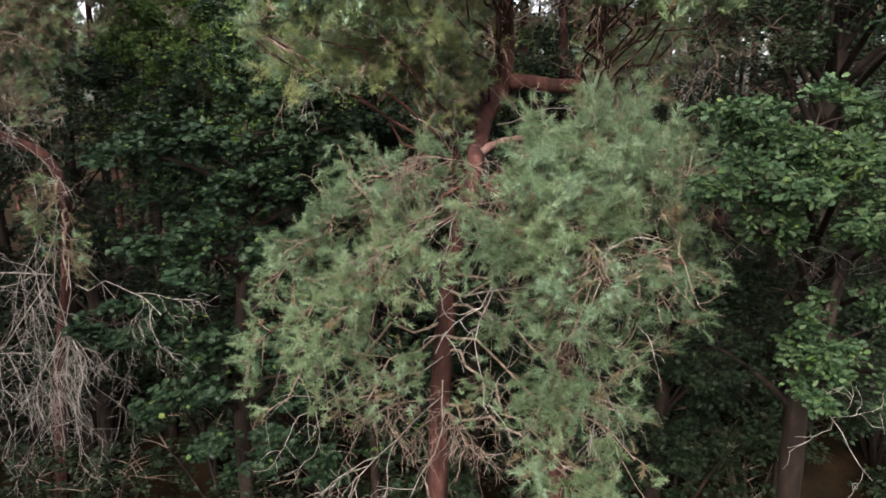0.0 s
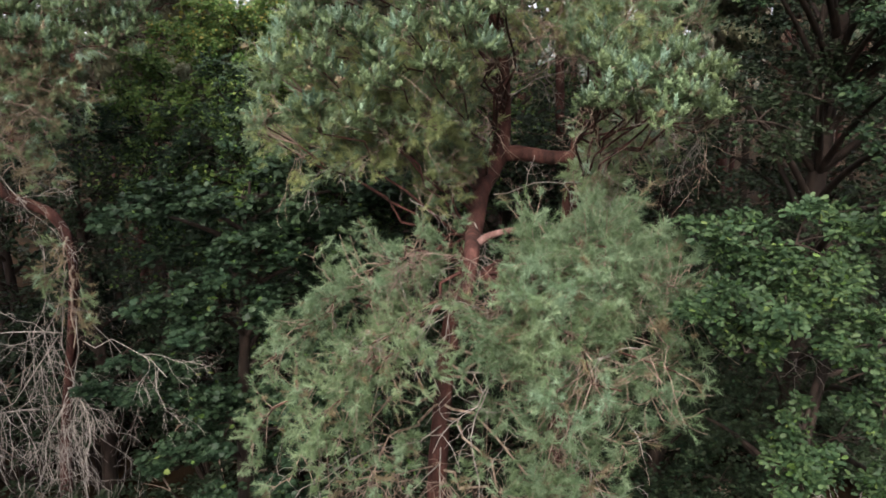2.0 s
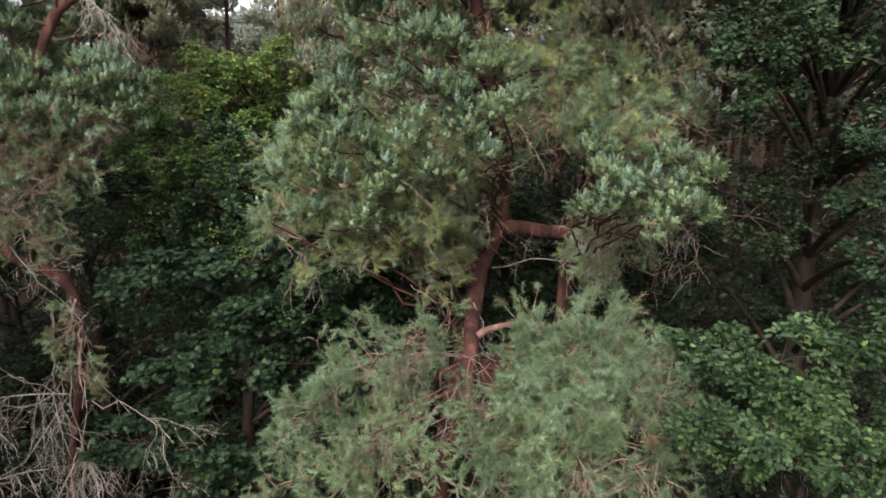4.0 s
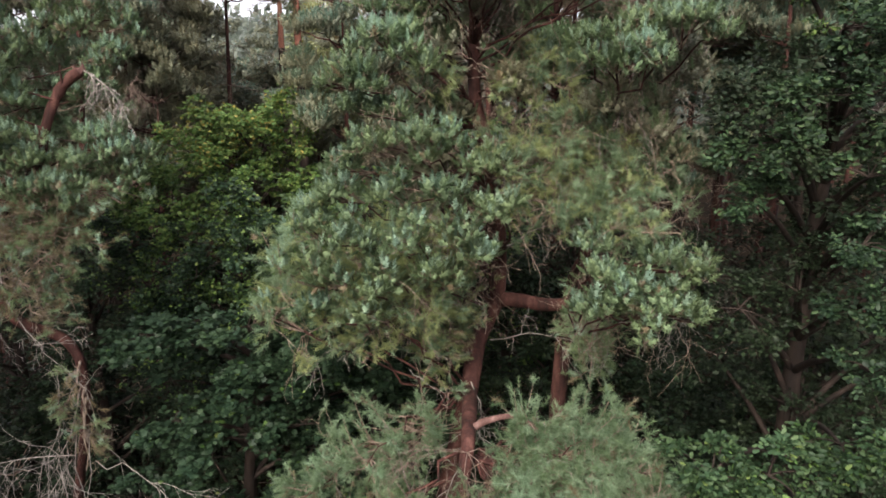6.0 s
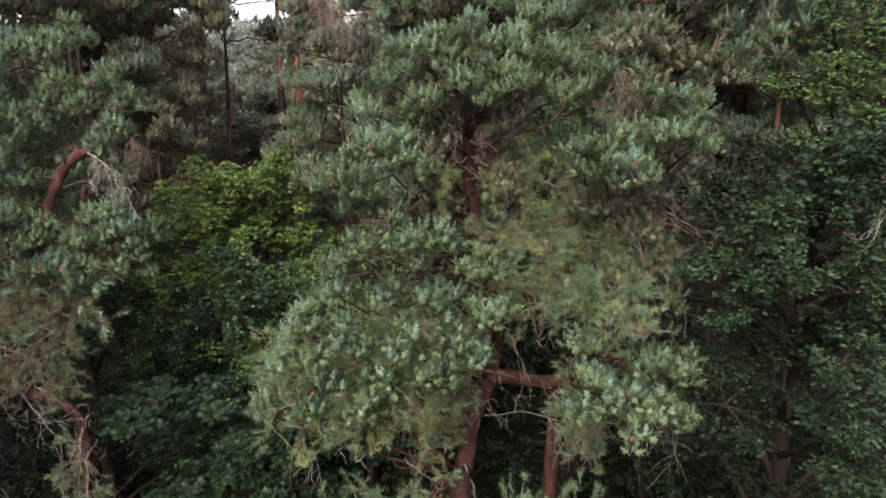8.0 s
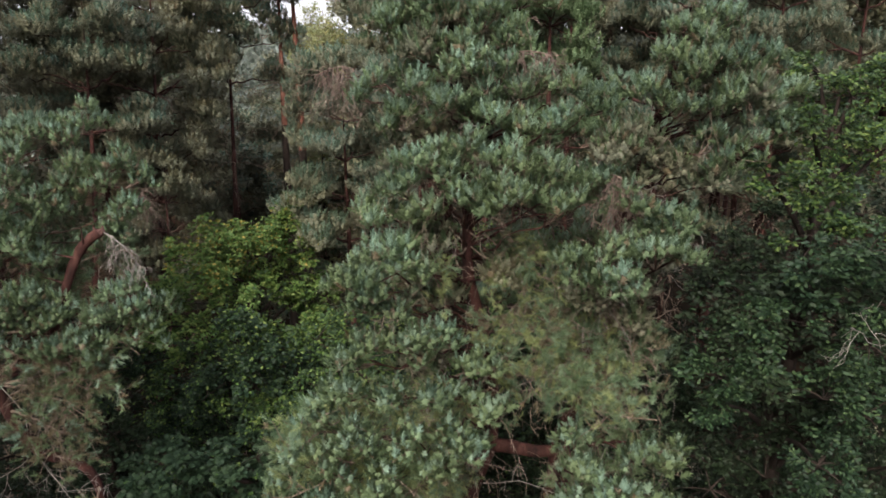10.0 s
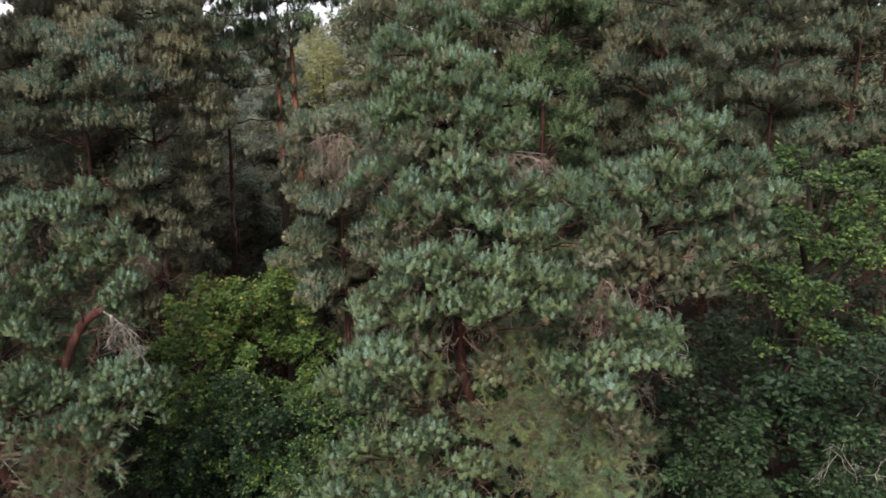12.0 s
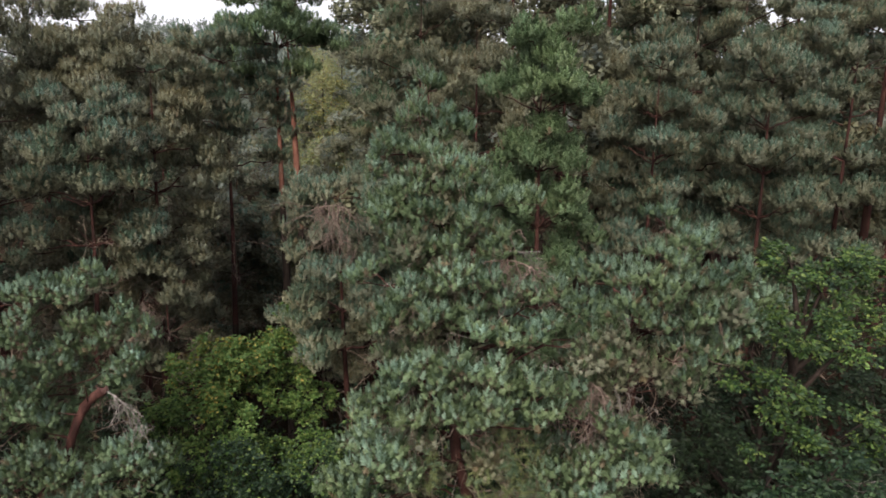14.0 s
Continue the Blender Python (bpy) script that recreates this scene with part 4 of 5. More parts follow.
def oak():
    rng = np.random.default_rng(21)
    tree = thing("oak_tree", "broad oak with lobed glossy green leaves and low boughs", "tree", "broadleaved trees")
    stem = Stem([(4.7, 8.6, -0.1), (4.5, 8.2, 3), (4.3, 7.9, 5.5), (4.4, 8.1, 8), (4.7, 8.5, 10.5), (5.1, 9.0, 12.6), (5.3, 9.2, 13.9)], [0.2, 0.15, 0.13, 0.11, 0.09, 0.05, 0.02], 40)
    stem.build("trunk", tree, BARK_GREY, "dark furrowed trunk")
    low = [(2.4, 5.5, 8.3, 0.4), (2.9, 5.5, 8.3, 0.45), (2.25, 5.0, 7.85, 0.38), (2.7, 5.2, 8.0, 0.45), (3.05, 5.1, 7.95, 0.4), (3.35, 5.0, 7.6, 0.4), (3.5, 5.5, 8.6, 0.45),
           (3.9, 5.6, 7.4, 0.5), (3.75, 5.4, 6.9, 0.3), (3.85, 5.4, 6.2, 0.32), (2.35, 5.0, 7.55, 0.22)]
    for x, y, z, r in low:
        bough(tree, rng, stem.at(z - 1.2), (x, y, z), (r, r, r * 0.6), int(520 * r), OAK, 0.062, [LEAF_OAK, LEAF_HAZEL], 7, 0.95, 0.06, 0.45)
    for x, y, z, r in ((3.03, 5.3, 6.75, 0.2), (3.0, 5.3, 6.5, 0.22), (3.06, 5.3, 6.25, 0.18)):
        bough(tree, rng, (3.5, 5.9, 7.2), (x, y, z), (r, r, r * 1.1), int(480 * r), OAK, 0.062, [LEAF_OAK, LEAF_HAZEL], 7, 0.95, 0.06, 0.5)
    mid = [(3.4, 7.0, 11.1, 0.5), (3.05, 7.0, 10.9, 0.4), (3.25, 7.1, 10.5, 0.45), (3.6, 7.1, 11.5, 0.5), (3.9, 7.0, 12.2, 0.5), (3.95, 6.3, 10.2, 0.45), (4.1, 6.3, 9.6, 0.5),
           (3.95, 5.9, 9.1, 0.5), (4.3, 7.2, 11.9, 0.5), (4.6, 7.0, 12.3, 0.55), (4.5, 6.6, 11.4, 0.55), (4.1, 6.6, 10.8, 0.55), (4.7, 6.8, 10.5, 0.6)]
    # dark and bright leaf colours mixed by position to paint shaded and lit clusters
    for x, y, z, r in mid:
        bough(tree, rng, stem.at(z - 1.0), (x, y, z), (r * 0.85, r * 0.85, r * 0.5), int(270 * r), OAK, 0.062, [LEAF_SYCAMORE_SHADED, LEAF_OAK], 7, 0.95, 0.7 if z < 11.7 and x < 3.7 else 0.45, 0.45)
    high = [(5.1, 9.4, 14.2, 0.5), (5.35, 9.0, 13.9, 0.55), (5.7, 9.0, 14.1, 0.5), (4.6, 8.5, 13.6, 0.5), (4.45, 8.0, 12.95, 0.55), (4.2, 8.6, 12.9, 0.4), (4.5, 7.8, 12.3, 0.5),
            (5.95, 9.2, 14.2, 0.55), (5.3, 9.4, 13.3, 0.6), (5.7, 8.8, 13.2, 0.65), (5.95, 8.2, 12.2, 0.5), (6.4, 9.2, 13.6, 0.7)]
    # yellow-green leaves mixed in to paint the lit tips
    for x, y, z, r in high:
        bough(tree, rng, stem.at(z - 1.0), (x, y, z), (r * 0.85, r * 0.85, r * 0.55), int(280 * r), OAK, 0.064, [LEAF_OAK, LEAF_HAZEL], 7, 0.95, 0.45, 0.45)
    # inner boughs: leaf colour darkened in place of shade inside the crown
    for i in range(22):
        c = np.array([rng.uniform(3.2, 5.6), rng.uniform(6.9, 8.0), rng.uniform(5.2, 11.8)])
        bough(tree, rng, stem.at(c[2] - 1), c, (0.55, 0.5, 0.45), 110, SIMPLE, 0.06, [LEAF_DEEP_SHADE, LEAF_OAK], 7, 0.7, 0.06)
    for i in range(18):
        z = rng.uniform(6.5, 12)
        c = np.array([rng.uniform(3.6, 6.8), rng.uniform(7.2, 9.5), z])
        bough(tree, rng, stem.at(z - 1), c, (0.7, 0.7, 0.5), 120, SIMPLE, 0.09, [LEAF_DEEP_SHADE, LEAF_OAK], 6, 0.5, 0.02)
    for base, way, length in (((3.6, 6.3, 6.4), (-0.4, -0.7, 0.9), 1.4), ((3.05, 5.3, 6.3), (0.1, -0.2, -1.0), 0.9), ((4.2, 6.6, 11.5), (0.2, -0.5, 0.5), 1.2), ((4.9, 7.2, 11.6), (0.1, -0.4, 0.6), 1.3)):
        dead_branch(tree, rng, base, way, length, 0.009, 2, 0.1, 4)
    return tree


oak()


def sycamore():
    rng = np.random.default_rng(22)
    tree = thing("sycamore_tree", "dense dark green sycamore with broad lobed leaves in tiers", "tree", "broadleaved trees")
    stem = Stem([(-3.3, 11.0, -0.1), (-3.4, 10.9, 3), (-3.2, 10.8, 6), (-3.0, 10.8, 8.2)], [0.16, 0.13, 0.08, 0.02], 30)
    stem.build("trunk", tree, BARK_GREY, "slim dark trunk")
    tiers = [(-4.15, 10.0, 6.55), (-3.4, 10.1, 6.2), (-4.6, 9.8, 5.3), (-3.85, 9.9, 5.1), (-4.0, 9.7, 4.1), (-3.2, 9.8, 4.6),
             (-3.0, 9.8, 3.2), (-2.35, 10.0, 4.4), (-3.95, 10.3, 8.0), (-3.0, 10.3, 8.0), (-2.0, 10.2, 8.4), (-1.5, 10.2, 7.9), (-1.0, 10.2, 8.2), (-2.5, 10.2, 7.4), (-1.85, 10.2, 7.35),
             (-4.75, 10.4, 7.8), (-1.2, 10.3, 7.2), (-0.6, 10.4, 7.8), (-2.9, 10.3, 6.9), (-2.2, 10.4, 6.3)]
    # tiers use the leaf colour that already holds the shade
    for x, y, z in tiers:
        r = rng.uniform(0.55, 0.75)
        bough(tree, rng, stem.at(z - 0.7), (x, y, z), (r, r, r * 0.45), int(190 * r), SYCAMORE, 0.092, [LEAF_SYCAMORE_SHADED, LEAF_HAZEL], 8, 0.32, 0.02)
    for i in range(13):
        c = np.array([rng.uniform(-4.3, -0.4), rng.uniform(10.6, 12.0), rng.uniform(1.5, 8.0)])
        bough(tree, rng, stem.at(c[2] - 0.7), c, (0.75, 0.75, 0.4), 90, SIMPLE, 0.14, [LEAF_SYCAMORE_SHADED, LEAF_HAZEL], 7, 0.35, 0.02)
    return tree


sycamore()


def yellowing_tree():
    rng = np.random.default_rng(23)
    tree = thing("hazel_tree", "small-leaved tree turning yellow at the top", "tree", "broadleaved trees")
    stem = Stem([(-4.2, 14.2, 0), (-4.2, 14.0, 5), (-4.0, 14.0, 8), (-3.7, 14.4, 10.8)], [0.14, 0.1, 0.06, 0.015], 30)
    stem.build("trunk", tree, BARK_GREY, "thin dark trunk")
    tops = [(-3.55, 14.6, 11.0), (-4.15, 14.3, 10.6), (-4.9, 13.9, 10.3), (-5.1, 13.1, 9.8), (-3.85, 13.2, 9.6), (-3.3, 14.3, 9.9), (-4.35, 12.7, 9.2), (-5.5, 12.8, 9.4), (-3.2, 13.1, 8.9),
            (-5.2, 12.3, 8.3), (-3.5, 12.3, 8.3), (-2.8, 14.6, 9.6), (-3.0, 14.0, 10.9), (-4.5, 13.2, 10.4), (-4.0, 13.6, 10.9), (-2.5, 13.4, 8.9), (-4.5, 12.6, 8.4), (-2.9, 12.8, 8.2)]
    for x, y, z in tops:
        r = rng.uniform(0.6, 0.8)
        bough(tree, rng, stem.at(z - 0.8), (x, y, z), (r * 0.8, r * 0.8, r * 0.9), int(330 * r), OVATE, 0.075, [LEAF_HAZEL, LEAF_YELLOW] if z > 10.2 else [LEAF_OAK, LEAF_HAZEL], 8, 0.8, 0.12 if z > 10.2 else min(0.9, max(0.1, (z - 7.4) / 2.1)), 0.7)
    # lower front boughs: mostly the shade-darkened sycamore colour
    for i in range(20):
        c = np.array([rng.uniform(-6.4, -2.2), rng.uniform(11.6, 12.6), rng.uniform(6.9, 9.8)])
        bough(tree, rng, stem.at(c[2] - 0.7), c, (0.5, 0.5, 0.55), 170, OVATE, 0.075, [LEAF_SYCAMORE_SHADED, LEAF_HAZEL], 7, 0.8, 0.12, 0.4)
    for i in range(10):
        c = np.array([rng.uniform(-6, -2.2), rng.uniform(13, 15), rng.uniform(5, 9)])
        bough(tree, rng, stem.at(c[2] - 0.7), c, (0.9, 0.9, 0.6), 130, SIMPLE, 0.1, [LEAF_DEEP_SHADE, LEAF_HAZEL], 7, 0.5, 0.2)
    return tree


yellowing_tree()


def young_hazel():
    rng = np.random.default_rng(24)
    tree = thing("hazel_tree", "young hazel with pale yellow-green leaves behind the great pine", "tree", "broadleaved trees")
    stem = Stem([(-1.2, 11.4, -0.1), (-1.2, 11.2, 4), (-1.1, 11.0, 7), (-1.0, 10.9, 9.4)], [0.09, 0.07, 0.045, 0.012], 30)
    stem.build("trunk", tree, BARK_GREY, "slim dark stem")
    for i in range(16):
        c = np.array([rng.uniform(-2.7, 0.7), rng.uniform(10.4, 11.4), rng.uniform(7.9, 9.7)])
        bough(tree, rng, stem.at(c[2] - 0.8), c, (0.5, 0.5, 0.4), 130, SIMPLE, 0.075, [LEAF_OAK, LEAF_HAZEL], 7, 0.8, 0.3, 0.4)
    return tree


young_hazel()


def shade_tree(x, y, top, spread, seed, boughs=34, name="beech_tree", label="small-leaved tree with leaves coloured near-black for deep shade", mats=None):
    rng = np.random.default_rng(seed)
    tree = thing(name, label, "tree", "broadleaved trees")
    g = float(height(x, y))
    stem = Stem([(x, y, g - 0.1), (x + 0.1, y, g + top * 0.4), (x - 0.1, y + 0.1, g + top * 0.75), (x, y, g + top)], [0.17, 0.13, 0.08, 0.015], 30)
    stem.build("trunk", tree, BARK_GREY)
    for i in range(boughs):
        z = g + top * (0.2 + 0.78 * (i + 0.5) / boughs)
        a, r = rng.uniform(0, 6.28), spread * rng.uniform(0.3, 1.0) * (1.0 if z < g + top * 0.7 else 0.6)
        c = np.array([x + r * math.cos(a), y + r * math.sin(a), z])
        # default leaves carry the deep shade in their colour
        bough(tree, rng, stem.at(z - 0.8), c, (0.75, 0.75, 0.5), 75, SIMPLE, 0.11, mats or [LEAF_DEEP_SHADE, LEAF_SYCAMORE_SHADED], 7, 0.5, 0.3)
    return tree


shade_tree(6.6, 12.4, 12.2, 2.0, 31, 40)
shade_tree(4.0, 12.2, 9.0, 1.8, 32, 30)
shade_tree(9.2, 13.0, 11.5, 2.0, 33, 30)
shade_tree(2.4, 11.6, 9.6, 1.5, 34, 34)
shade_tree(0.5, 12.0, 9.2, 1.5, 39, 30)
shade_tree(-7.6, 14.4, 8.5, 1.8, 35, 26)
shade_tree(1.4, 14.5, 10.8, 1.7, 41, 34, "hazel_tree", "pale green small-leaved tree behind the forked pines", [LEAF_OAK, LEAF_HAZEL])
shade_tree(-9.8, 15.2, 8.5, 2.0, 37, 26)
shade_tree(-1.3, 13.0, 9.9, 1.7, 36, 30, "hazel_tree", "yellow-green small-leaved tree behind the great pine", [LEAF_SYCAMORE_SHADED, LEAF_HAZEL])


def understorey_bush(seed):
    rng = np.random.default_rng(seed)
    tree = thing("bush", "low bush with leaves coloured near-black for the forest floor's shade", "bush", "bushes")
    wood, leaves = Build(), Build()
    for i in range(8):
        c = (rng.uniform(-0.9, 0.9), rng.uniform(-0.9, 0.9), rng.uniform(0.25, 1.0) * 2.4)
        leafy_clump(wood, leaves, rng, c, (0.65, 0.65, 0.45), 28, SIMPLE, 0.13, 6, 0.5, (0, 0, -0.05))
    tagged(part("twig", wood, [BARK_GREY, BARK_TWIG], tree), kind="stuff")
    # shade near the floor is put into the leaf colour
    part("leaves", leaves, [LEAF_DEEP_SHADE], tree)
    return tree


bushes = [understorey_bush(60 + i) for i in range(4)]
rng = np.random.default_rng(66)
n = 0
for row in range(6):
    y = 12.0 + row * 2.2 + max(0, row - 4) * 2.0
    for k in range(-4, 5):
        x = k * 1.75 * (y / 10) + rng.uniform(-0.6, 0.6)
        if math.hypot(x, y - 8.2) < 0.6:
            continue
        s = rng.uniform(0.75, 1.05) if y < 13 else rng.uniform(1.2, 1.8)
        m = pose(x, y + rng.uniform(-0.5, 0.5), float(height(x, y)), 0, 0, rng.uniform(0, 360)) @ Matrix.Diagonal((s, s, s, 1))
        if n < 4:
            bushes[n].matrix_basis = m
        else:
            copy_thing(bushes[n % 4], m)
        n += 1


# ---- the pines of the wood behind ----
def wood_pine(seed, tall, bare, spread, shoots, limbs, name_label, bark_mat, needles=NEEDLES, blue=0.55, size=1.3, cone=1.0, at=(0, 0), twin=None, twigs=False, lean=0.3, thickness=0.16, apart=True, foot=None):
    rng = np.random.default_rng(seed)
    tree = thing("pine_tree", name_label, "tree", "pines")
    g = float(height(at[0], at[1])) if at != (0, 0) else 0.0
    lx, ly = rng.normal(0, lean), rng.normal(0, lean)
    stem = Stem([(0, 0, -0.2), (lx * 0.2, ly * 0.2, tall * 0.35), (lx * 0.8, ly * 0.6, tall * 0.7), (lx, ly, tall * 0.97)], [thickness, thickness * 0.75, thickness * 0.35, 0.006], 14)
    stem.build("trunk", tree, bark_mat, sides=8, foot=foot)
    if twin:
        other = Stem([(twin, 0.2, -0.2), (twin * 1.1, 0.2, tall * 0.4), (twin * 0.9, 0.1, tall * 0.75), (twin * 0.6, 0.1, tall * 0.92)], [thickness * 0.8, thickness * 0.7, thickness * 0.4, 0.02], 30)
        other.build("trunk", tree, bark_mat, foot=foot)
    wood, leaf = Build(), Build()
    for i in range(limbs):
        if apart:
            wood, leaf = Build(), Build()
        s = (i + rng.random()) / limbs
        z = tall * (bare + (0.99 - bare) * s)
        r = spread * ((1 - s) ** 0.7 * cone + (1 - cone) * (0.6 + 0.4 * math.sin(3 * s))) * (rng.uniform(0.7, 1.1) if limbs < 40 else rng.uniform(0.3, 1.1)) + 0.25
        a = i * 2.4 + rng.normal(0, 0.4)
        b0 = stem.at(z)
        tip = b0 + np.array([math.cos(a) * r, math.sin(a) * r, (0.35 if limbs < 40 else 0.6) * r + rng.normal(0, 0.15)])
        lobe_limb(wood, leaf, rng, b0, tip, (0.2 * spread + 0.14 * r) * rng.uniform(0.75, 1.2), size, shoots, blue, 0.015, 0.02 * (1.1 - s) + 0.008, 1.2, 0.08, 1.0, twigs)
        if apart and leaf.n:
            part("needles", leaf, needles, part("limb", wood, WOOD, tree, smooth=True))
    if apart:
        wood = Build()
    for i in range(int(limbs * (1.1 if apart else 0.35))):
        z = tall * rng.uniform(bare * 0.5, bare + 0.12)
        a = rng.uniform(0, 6.28)
        dead_spray(wood, rng, stem.at(z), (math.cos(a), math.sin(a), rng.uniform(-0.2, 0.3)), rng.uniform(0.6, 1.5), 0.013, 1 if not apart else 2, 0.3, 1, 4)
    if apart:
        tagged(part("dead_twig", wood, WOOD, tree, "bare dead twigs below the crown", True), kind="stuff")
    else:
        tagged(part("branch", wood, WOOD, tree, smooth=True), kind="stuff")
        part("needles", leaf, needles, tree)
    tree.location = (at[0], at[1], g)
    return tree


NEAR = [  # x, y, top above datum, share of bare trunk, spread, cone, blue
    (2.3, 12.7, 17.7, 0.6, 1.1, 0.7, 0.5), (-1.8, 15.3, 14.6, 0.72, 1.2, 0.4, 0.6), (-7.3, 17.2, 17.3, 0.72, 1.5, 0.6, 0.45), (-6.5, 21.2, 17.6, 0.8, 1.6, 0.3, 0.7),
    (4.75, 15.4, 17.5, 0.6, 1.0, 0.7, 0.55), (7.5, 15.4, 17.2, 0.58, 1.25, 0.6, 0.6), (-0.7, 20.6, 19.6, 0.66, 1.6, 0.6, 0.3), (-9.9, 20.5, 18.7, 0.7, 1.9, 0.5, 0.35),
    (-8.4, 15.2, 16.3, 0.7, 1.35, 0.5, 0.6), (-6.7, 15.8, 12.4, 0.75, 1.0, 0.3, 0.35), (10.2, 17.4, 18.6, 0.62, 1.7, 0.5, 0.5), (3.6, 19.5, 19.2, 0.6, 1.8, 0.8, 0.35),
    (1.4, 17.3, 18.6, 0.66, 1.2, 0.6, 0.3), (6.6, 19.4, 19.2, 0.62, 1.8, 0.7, 0.5), (9.4, 21.5, 20.2, 0.62, 2.0, 0.6, 0.4), (-11.8, 18.0, 18.0, 0.68, 2.0, 0.5, 0.4)]
TINTS = [NEEDLE_GREEN, NEEDLE_GREY, NEEDLE_BROWN, NEEDLE_STEEL, NEEDLE_STEEL, NEEDLE_GREY, NEEDLE_BOTTLE, NEEDLE_BROWN, NEEDLE_STEEL, NEEDLE_BROWN, NEEDLE_GREY, NEEDLE_BROWN, NEEDLE_BROWN, NEEDLE_STEEL, NEEDLE_GREY, NEEDLE_BROWN]
# foot: trunks coloured near-black below the crowns, in place of shade
for i, (x, y, top, bare, spread, cone, blue) in enumerate(NEAR):
    g = float(height(x, y))
    tree = wood_pine(100 + i, top - g, bare, spread, SHOOTS_MID, 46 if i in (0, 4, 5) else 24, "tall pine with an open crown of grey-green needles in the wood", BARK_RED, [TINTS[i], NEEDLE_OLIVE if i == 0 else NEEDLE_SHADE, NEEDLE_DRY], blue=blue, cone=cone, at=(x, y), size=1.15, foot=0.45 * top)
    if i == 1:
        dead_fan(tree, np.random.default_rng(141), (-0.5, -2.1, 14.2 - g), (0.6, -0.4, 0.1), 0.9, 46, 1.1)
    if i == 9:
        dead_fan(tree, np.random.default_rng(142), (0.0, -0.5, 11.6 - g), (0.3, -0.6, 0.1), 0.8, 26, 1.0)
# orange bark above; the shaded lower stem is coloured near-black
wood_pine(140, 18.2, 0.87, 1.5, SHOOTS_MID, 22, "twin-stemmed pine with bright orange upper bark", BARK_ORANGE, blue=0.3, cone=0.2, at=(-4.7, 21.4), twin=0.42, lean=0.1, thickness=0.22, foot=11.2)

FAR = []
for i, (tall, bare, spread, cone) in enumerate(((15.5, 0.38, 2.7, 0.85), (16.5, 0.45, 2.9, 0.6), (14.6, 0.35, 2.5, 0.95), (17.2, 0.48, 3.0, 0.6))):
    FAR.append(wood_pine(160 + i, tall, bare, spread, SHOOTS_FAR, 17, "distant pine of the wood on the rising ground", BARK_RED, [(NEEDLE_BOTTLE, NEEDLE_BROWN, NEEDLE_STEEL, NEEDLE_DARK)[i], NEEDLE_SHADE, NEEDLE_DRY], 0.45, 2.0, cone, apart=False))
rng = np.random.default_rng(77)
spots = []
for row in range(4):
    y = 23.5 + row * 5.6
    for k in range(-4, 5):
        x = (k + 0.5 * (row % 2)) * y * 0.165 + rng.normal(0, 0.7)
        ratio = x / y
        if -0.36 < ratio < -0.075 or abs(x) > y * 0.75:
            continue
        spots.append((x, y + rng.normal(0, 0.9)))
for i, (x, y) in enumerate(spots):
    s = rng.uniform(0.9, 1.12) * (1.2 if x > -0.1 * y else 0.9)
    m = pose(x, y, float(height(x, y)), 0, 0, rng.uniform(0, 360)) @ Matrix.Diagonal((s, s, s, 1))
    if i < 4:
        FAR[i].matrix_basis = m
    else:
        copy_thing(FAR[i % 4], m)


# unseen pines and bushes added at both sides to block low sky light
rng = np.random.default_rng(79)
for i in range(26):
    side = -1 if i % 2 else 1
    y = -6 + 1.1 * i + rng.uniform(-1, 1)
    x = side * (max(11.5, 0.72 * y + 3.5) + rng.uniform(0, 3.5))
    s = rng.uniform(0.8, 1.0)
    copy_thing(FAR[i % 4], pose(x, y, float(height(x, y)), 0, 0, rng.uniform(0, 360)) @ Matrix.Diagonal((s, s, s, 1)))
    copy_thing(bushes[i % 4], pose(x - side * 1.5, y + 0.6, float(height(x, y)), 0, 0, rng.uniform(0, 360)) @ Matrix.Diagonal((1.6, 1.6, 1.5, 1)))
rng = np.random.default_rng(78)
for i in range(26):
    y = rng.uniform(24, 46)
    x = y * rng.uniform(-0.42, -0.06)
    s = rng.uniform(0.42, 0.62) if x / y > -0.36 else rng.uniform(0.6, 0.8)
    copy_thing(FAR[i % 4], pose(x, y, float(height(x, y)), 0, 0, rng.uniform(0, 360)) @ Matrix.Diagonal((s * 1.15, s * 1.15, s, 1)))


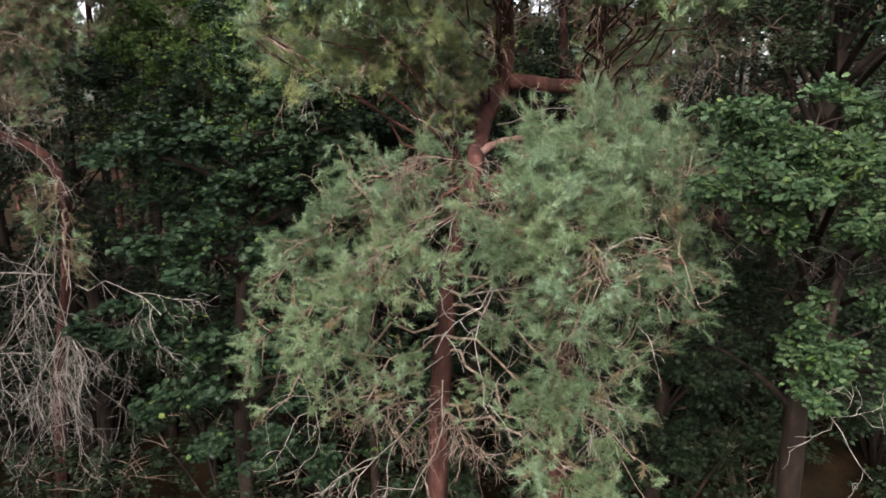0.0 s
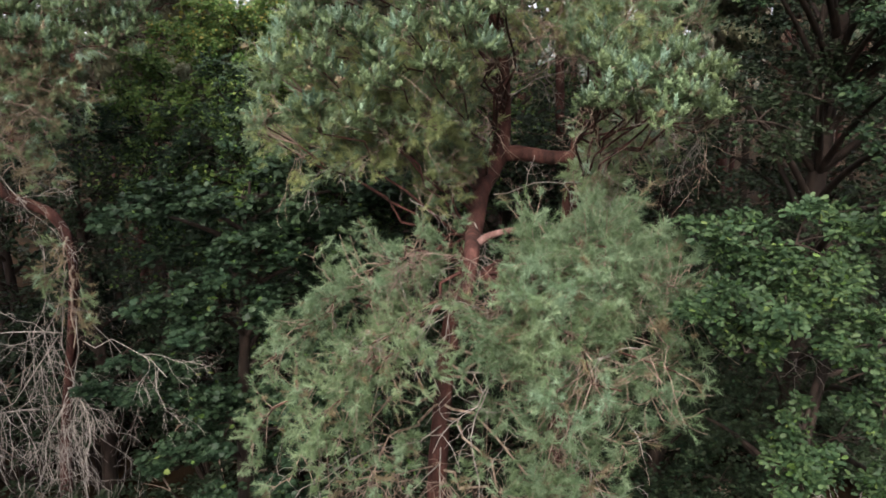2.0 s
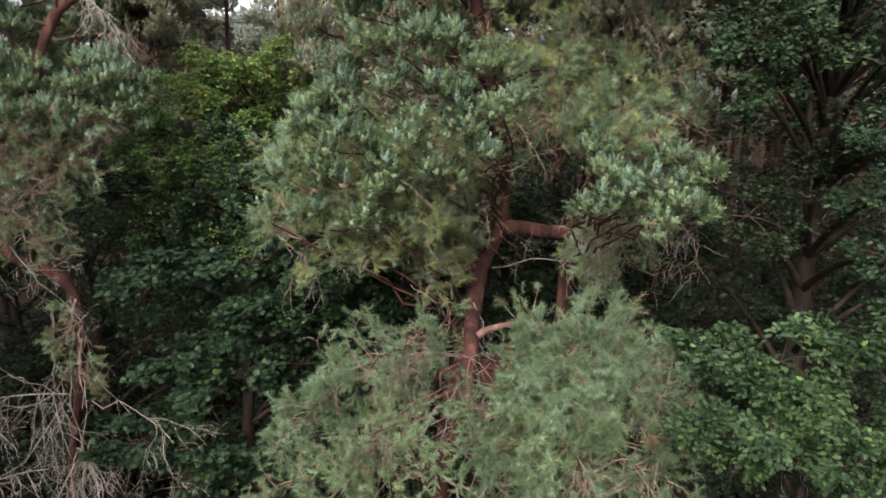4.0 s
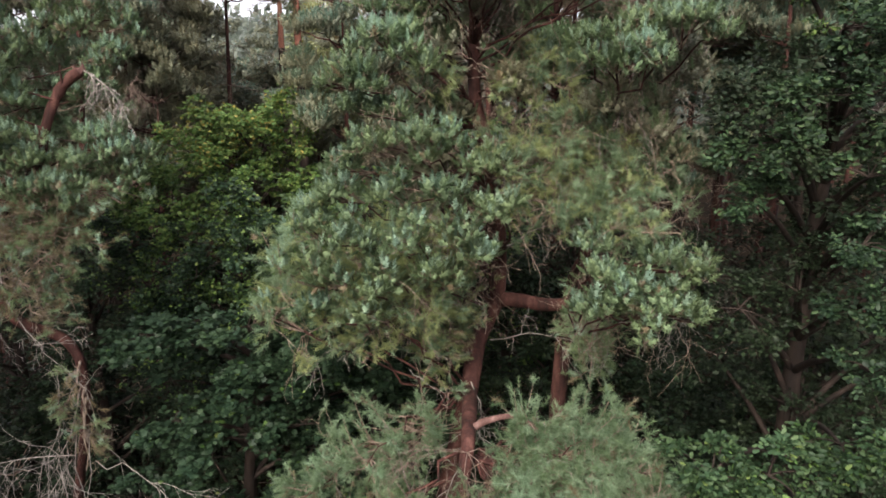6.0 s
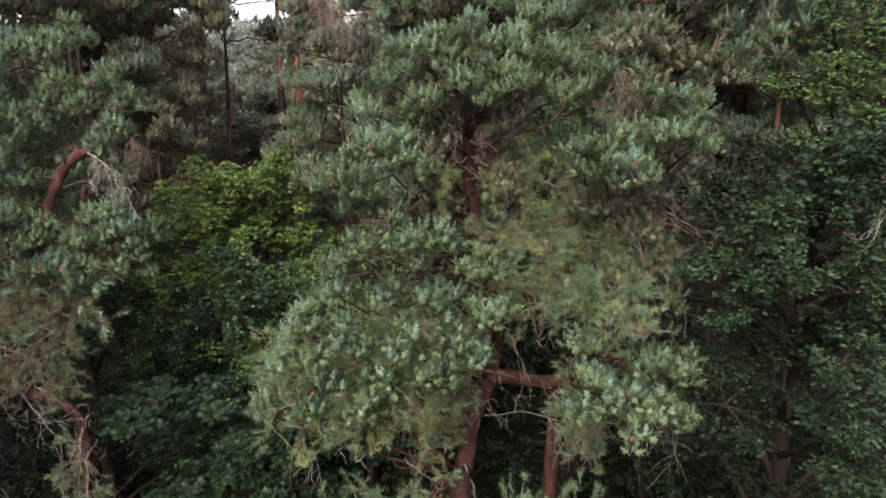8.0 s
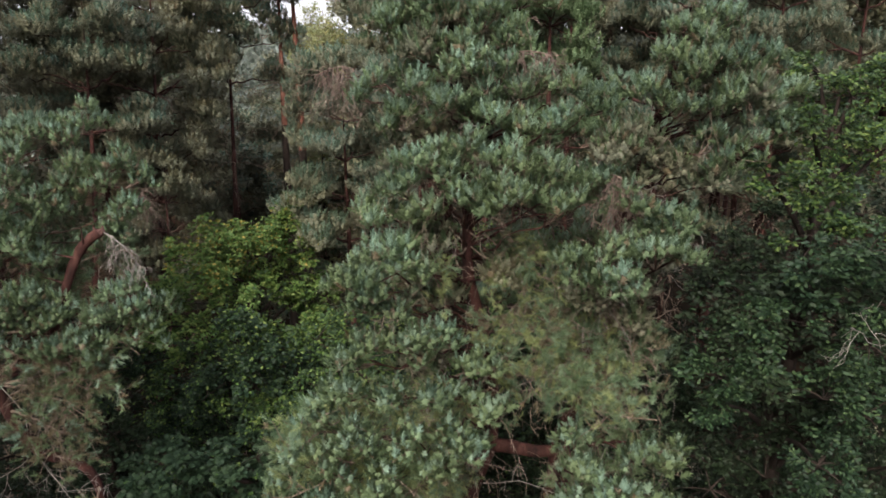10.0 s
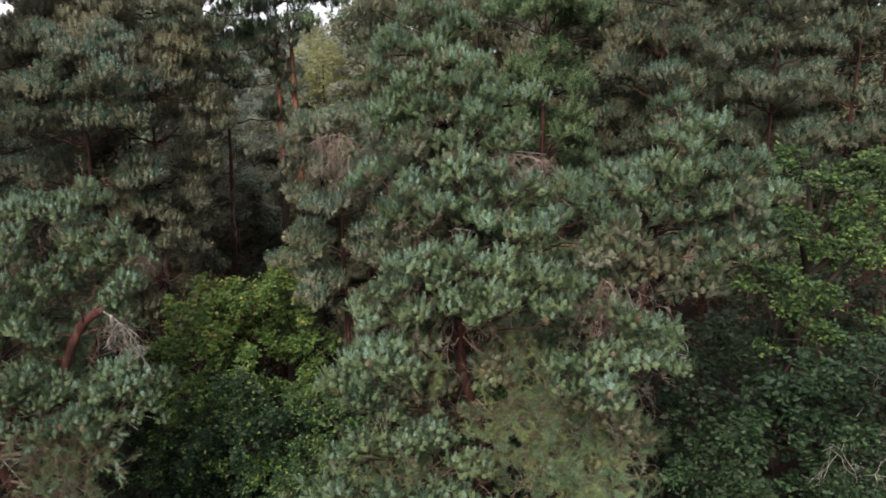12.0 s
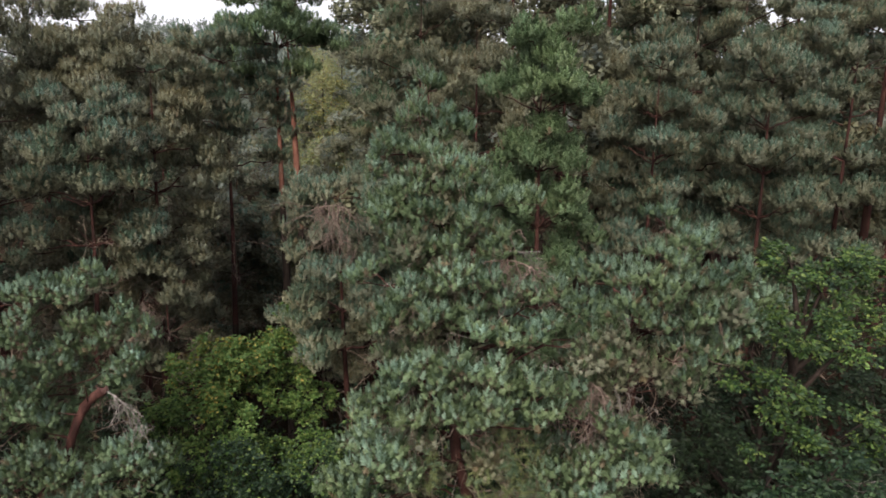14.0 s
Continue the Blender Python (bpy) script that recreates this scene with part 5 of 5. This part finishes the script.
def larch(x, y, tall, seed):
    rng = np.random.default_rng(seed)
    # a larch, built from clumps of small leaf shapes
    tree = thing("birch_tree", "pale yellow-green tree turning to autumn on the slope", "tree", "broadleaved trees")
    g = float(height(x, y))
    stem = Stem([(x, y, g - 0.2), (x, y, g + tall * 0.6), (x, y, g + tall)], [0.2, 0.12, 0.02], 20)
    stem.build("trunk", tree, BARK_GREY)
    wood, leaves = Build(), Build()
    for i in range(46):
        s = rng.uniform(0.15, 1.0)
        a, r = rng.uniform(0, 6.28), (1 - s) * 3.0 * rng.uniform(0.5, 1) + 0.2
        leafy_clump(wood, leaves, rng, (x + r * math.cos(a), y + r * math.sin(a), g + s * tall), (1.0, 1.0, 0.9), 44, SIMPLE, 0.12, 8, 0.9, None, 0.12)
    tagged(part("branch", wood, [BARK_GREY, BARK_TWIG], tree), kind="stuff")
    part("leaves", leaves, [LEAF_LARCH, LEAF_YELLOW], tree)


for i, (x, y, tall) in enumerate(((-6.2, 38, 14.5), (-8.2, 50, 15), (-9.5, 58, 16.5), (-6.0, 44, 15), (-11.2, 62, 16.5), (-5.4, 32, 11.5), (-9.0, 48, 14.5))):
    larch(x, y, tall, 300 + i)


def hill_wood():
    """The woods that clothe the hill, too many to count."""
    rng = np.random.default_rng(88)
    b = Build()
    n = 2400
    y = 50 + 650 * rng.random(n) ** 1.2
    x = np.where(rng.random(n) < 0.6, rng.uniform(-0.45, 0.0, n), rng.uniform(-0.75, 0.75, n)) * y
    shape, faces = candle(rng, 7, 0.15, 0.08, 0.05)
    for px, py in zip(x, y):
        g, tall = float(height(px, py)), rng.uniform(10, 17)
        k = 14
        s = rng.uniform(0.3, 0.86, k)
        a = rng.uniform(0, 6.28, k)
        r = (1 - s) * 3.2
        at = np.stack([px + r * np.cos(a), py + r * np.sin(a), g + s * tall], 1)
        way = np.stack([np.cos(a) * 0.6, np.sin(a) * 0.6, np.full(k, 0.8)], 1)
        b.stamp(shape, faces, at, frames_along(way, a, rng.uniform(8, 13, k)), np.zeros(k, int))
    ob = new("hill_wood", b.mesh("hill_wood", [NEEDLE_DARK]))
    tagged(ob, "dark conifer woods covering the distant hill", "woods", kind="stuff")


hill_wood()
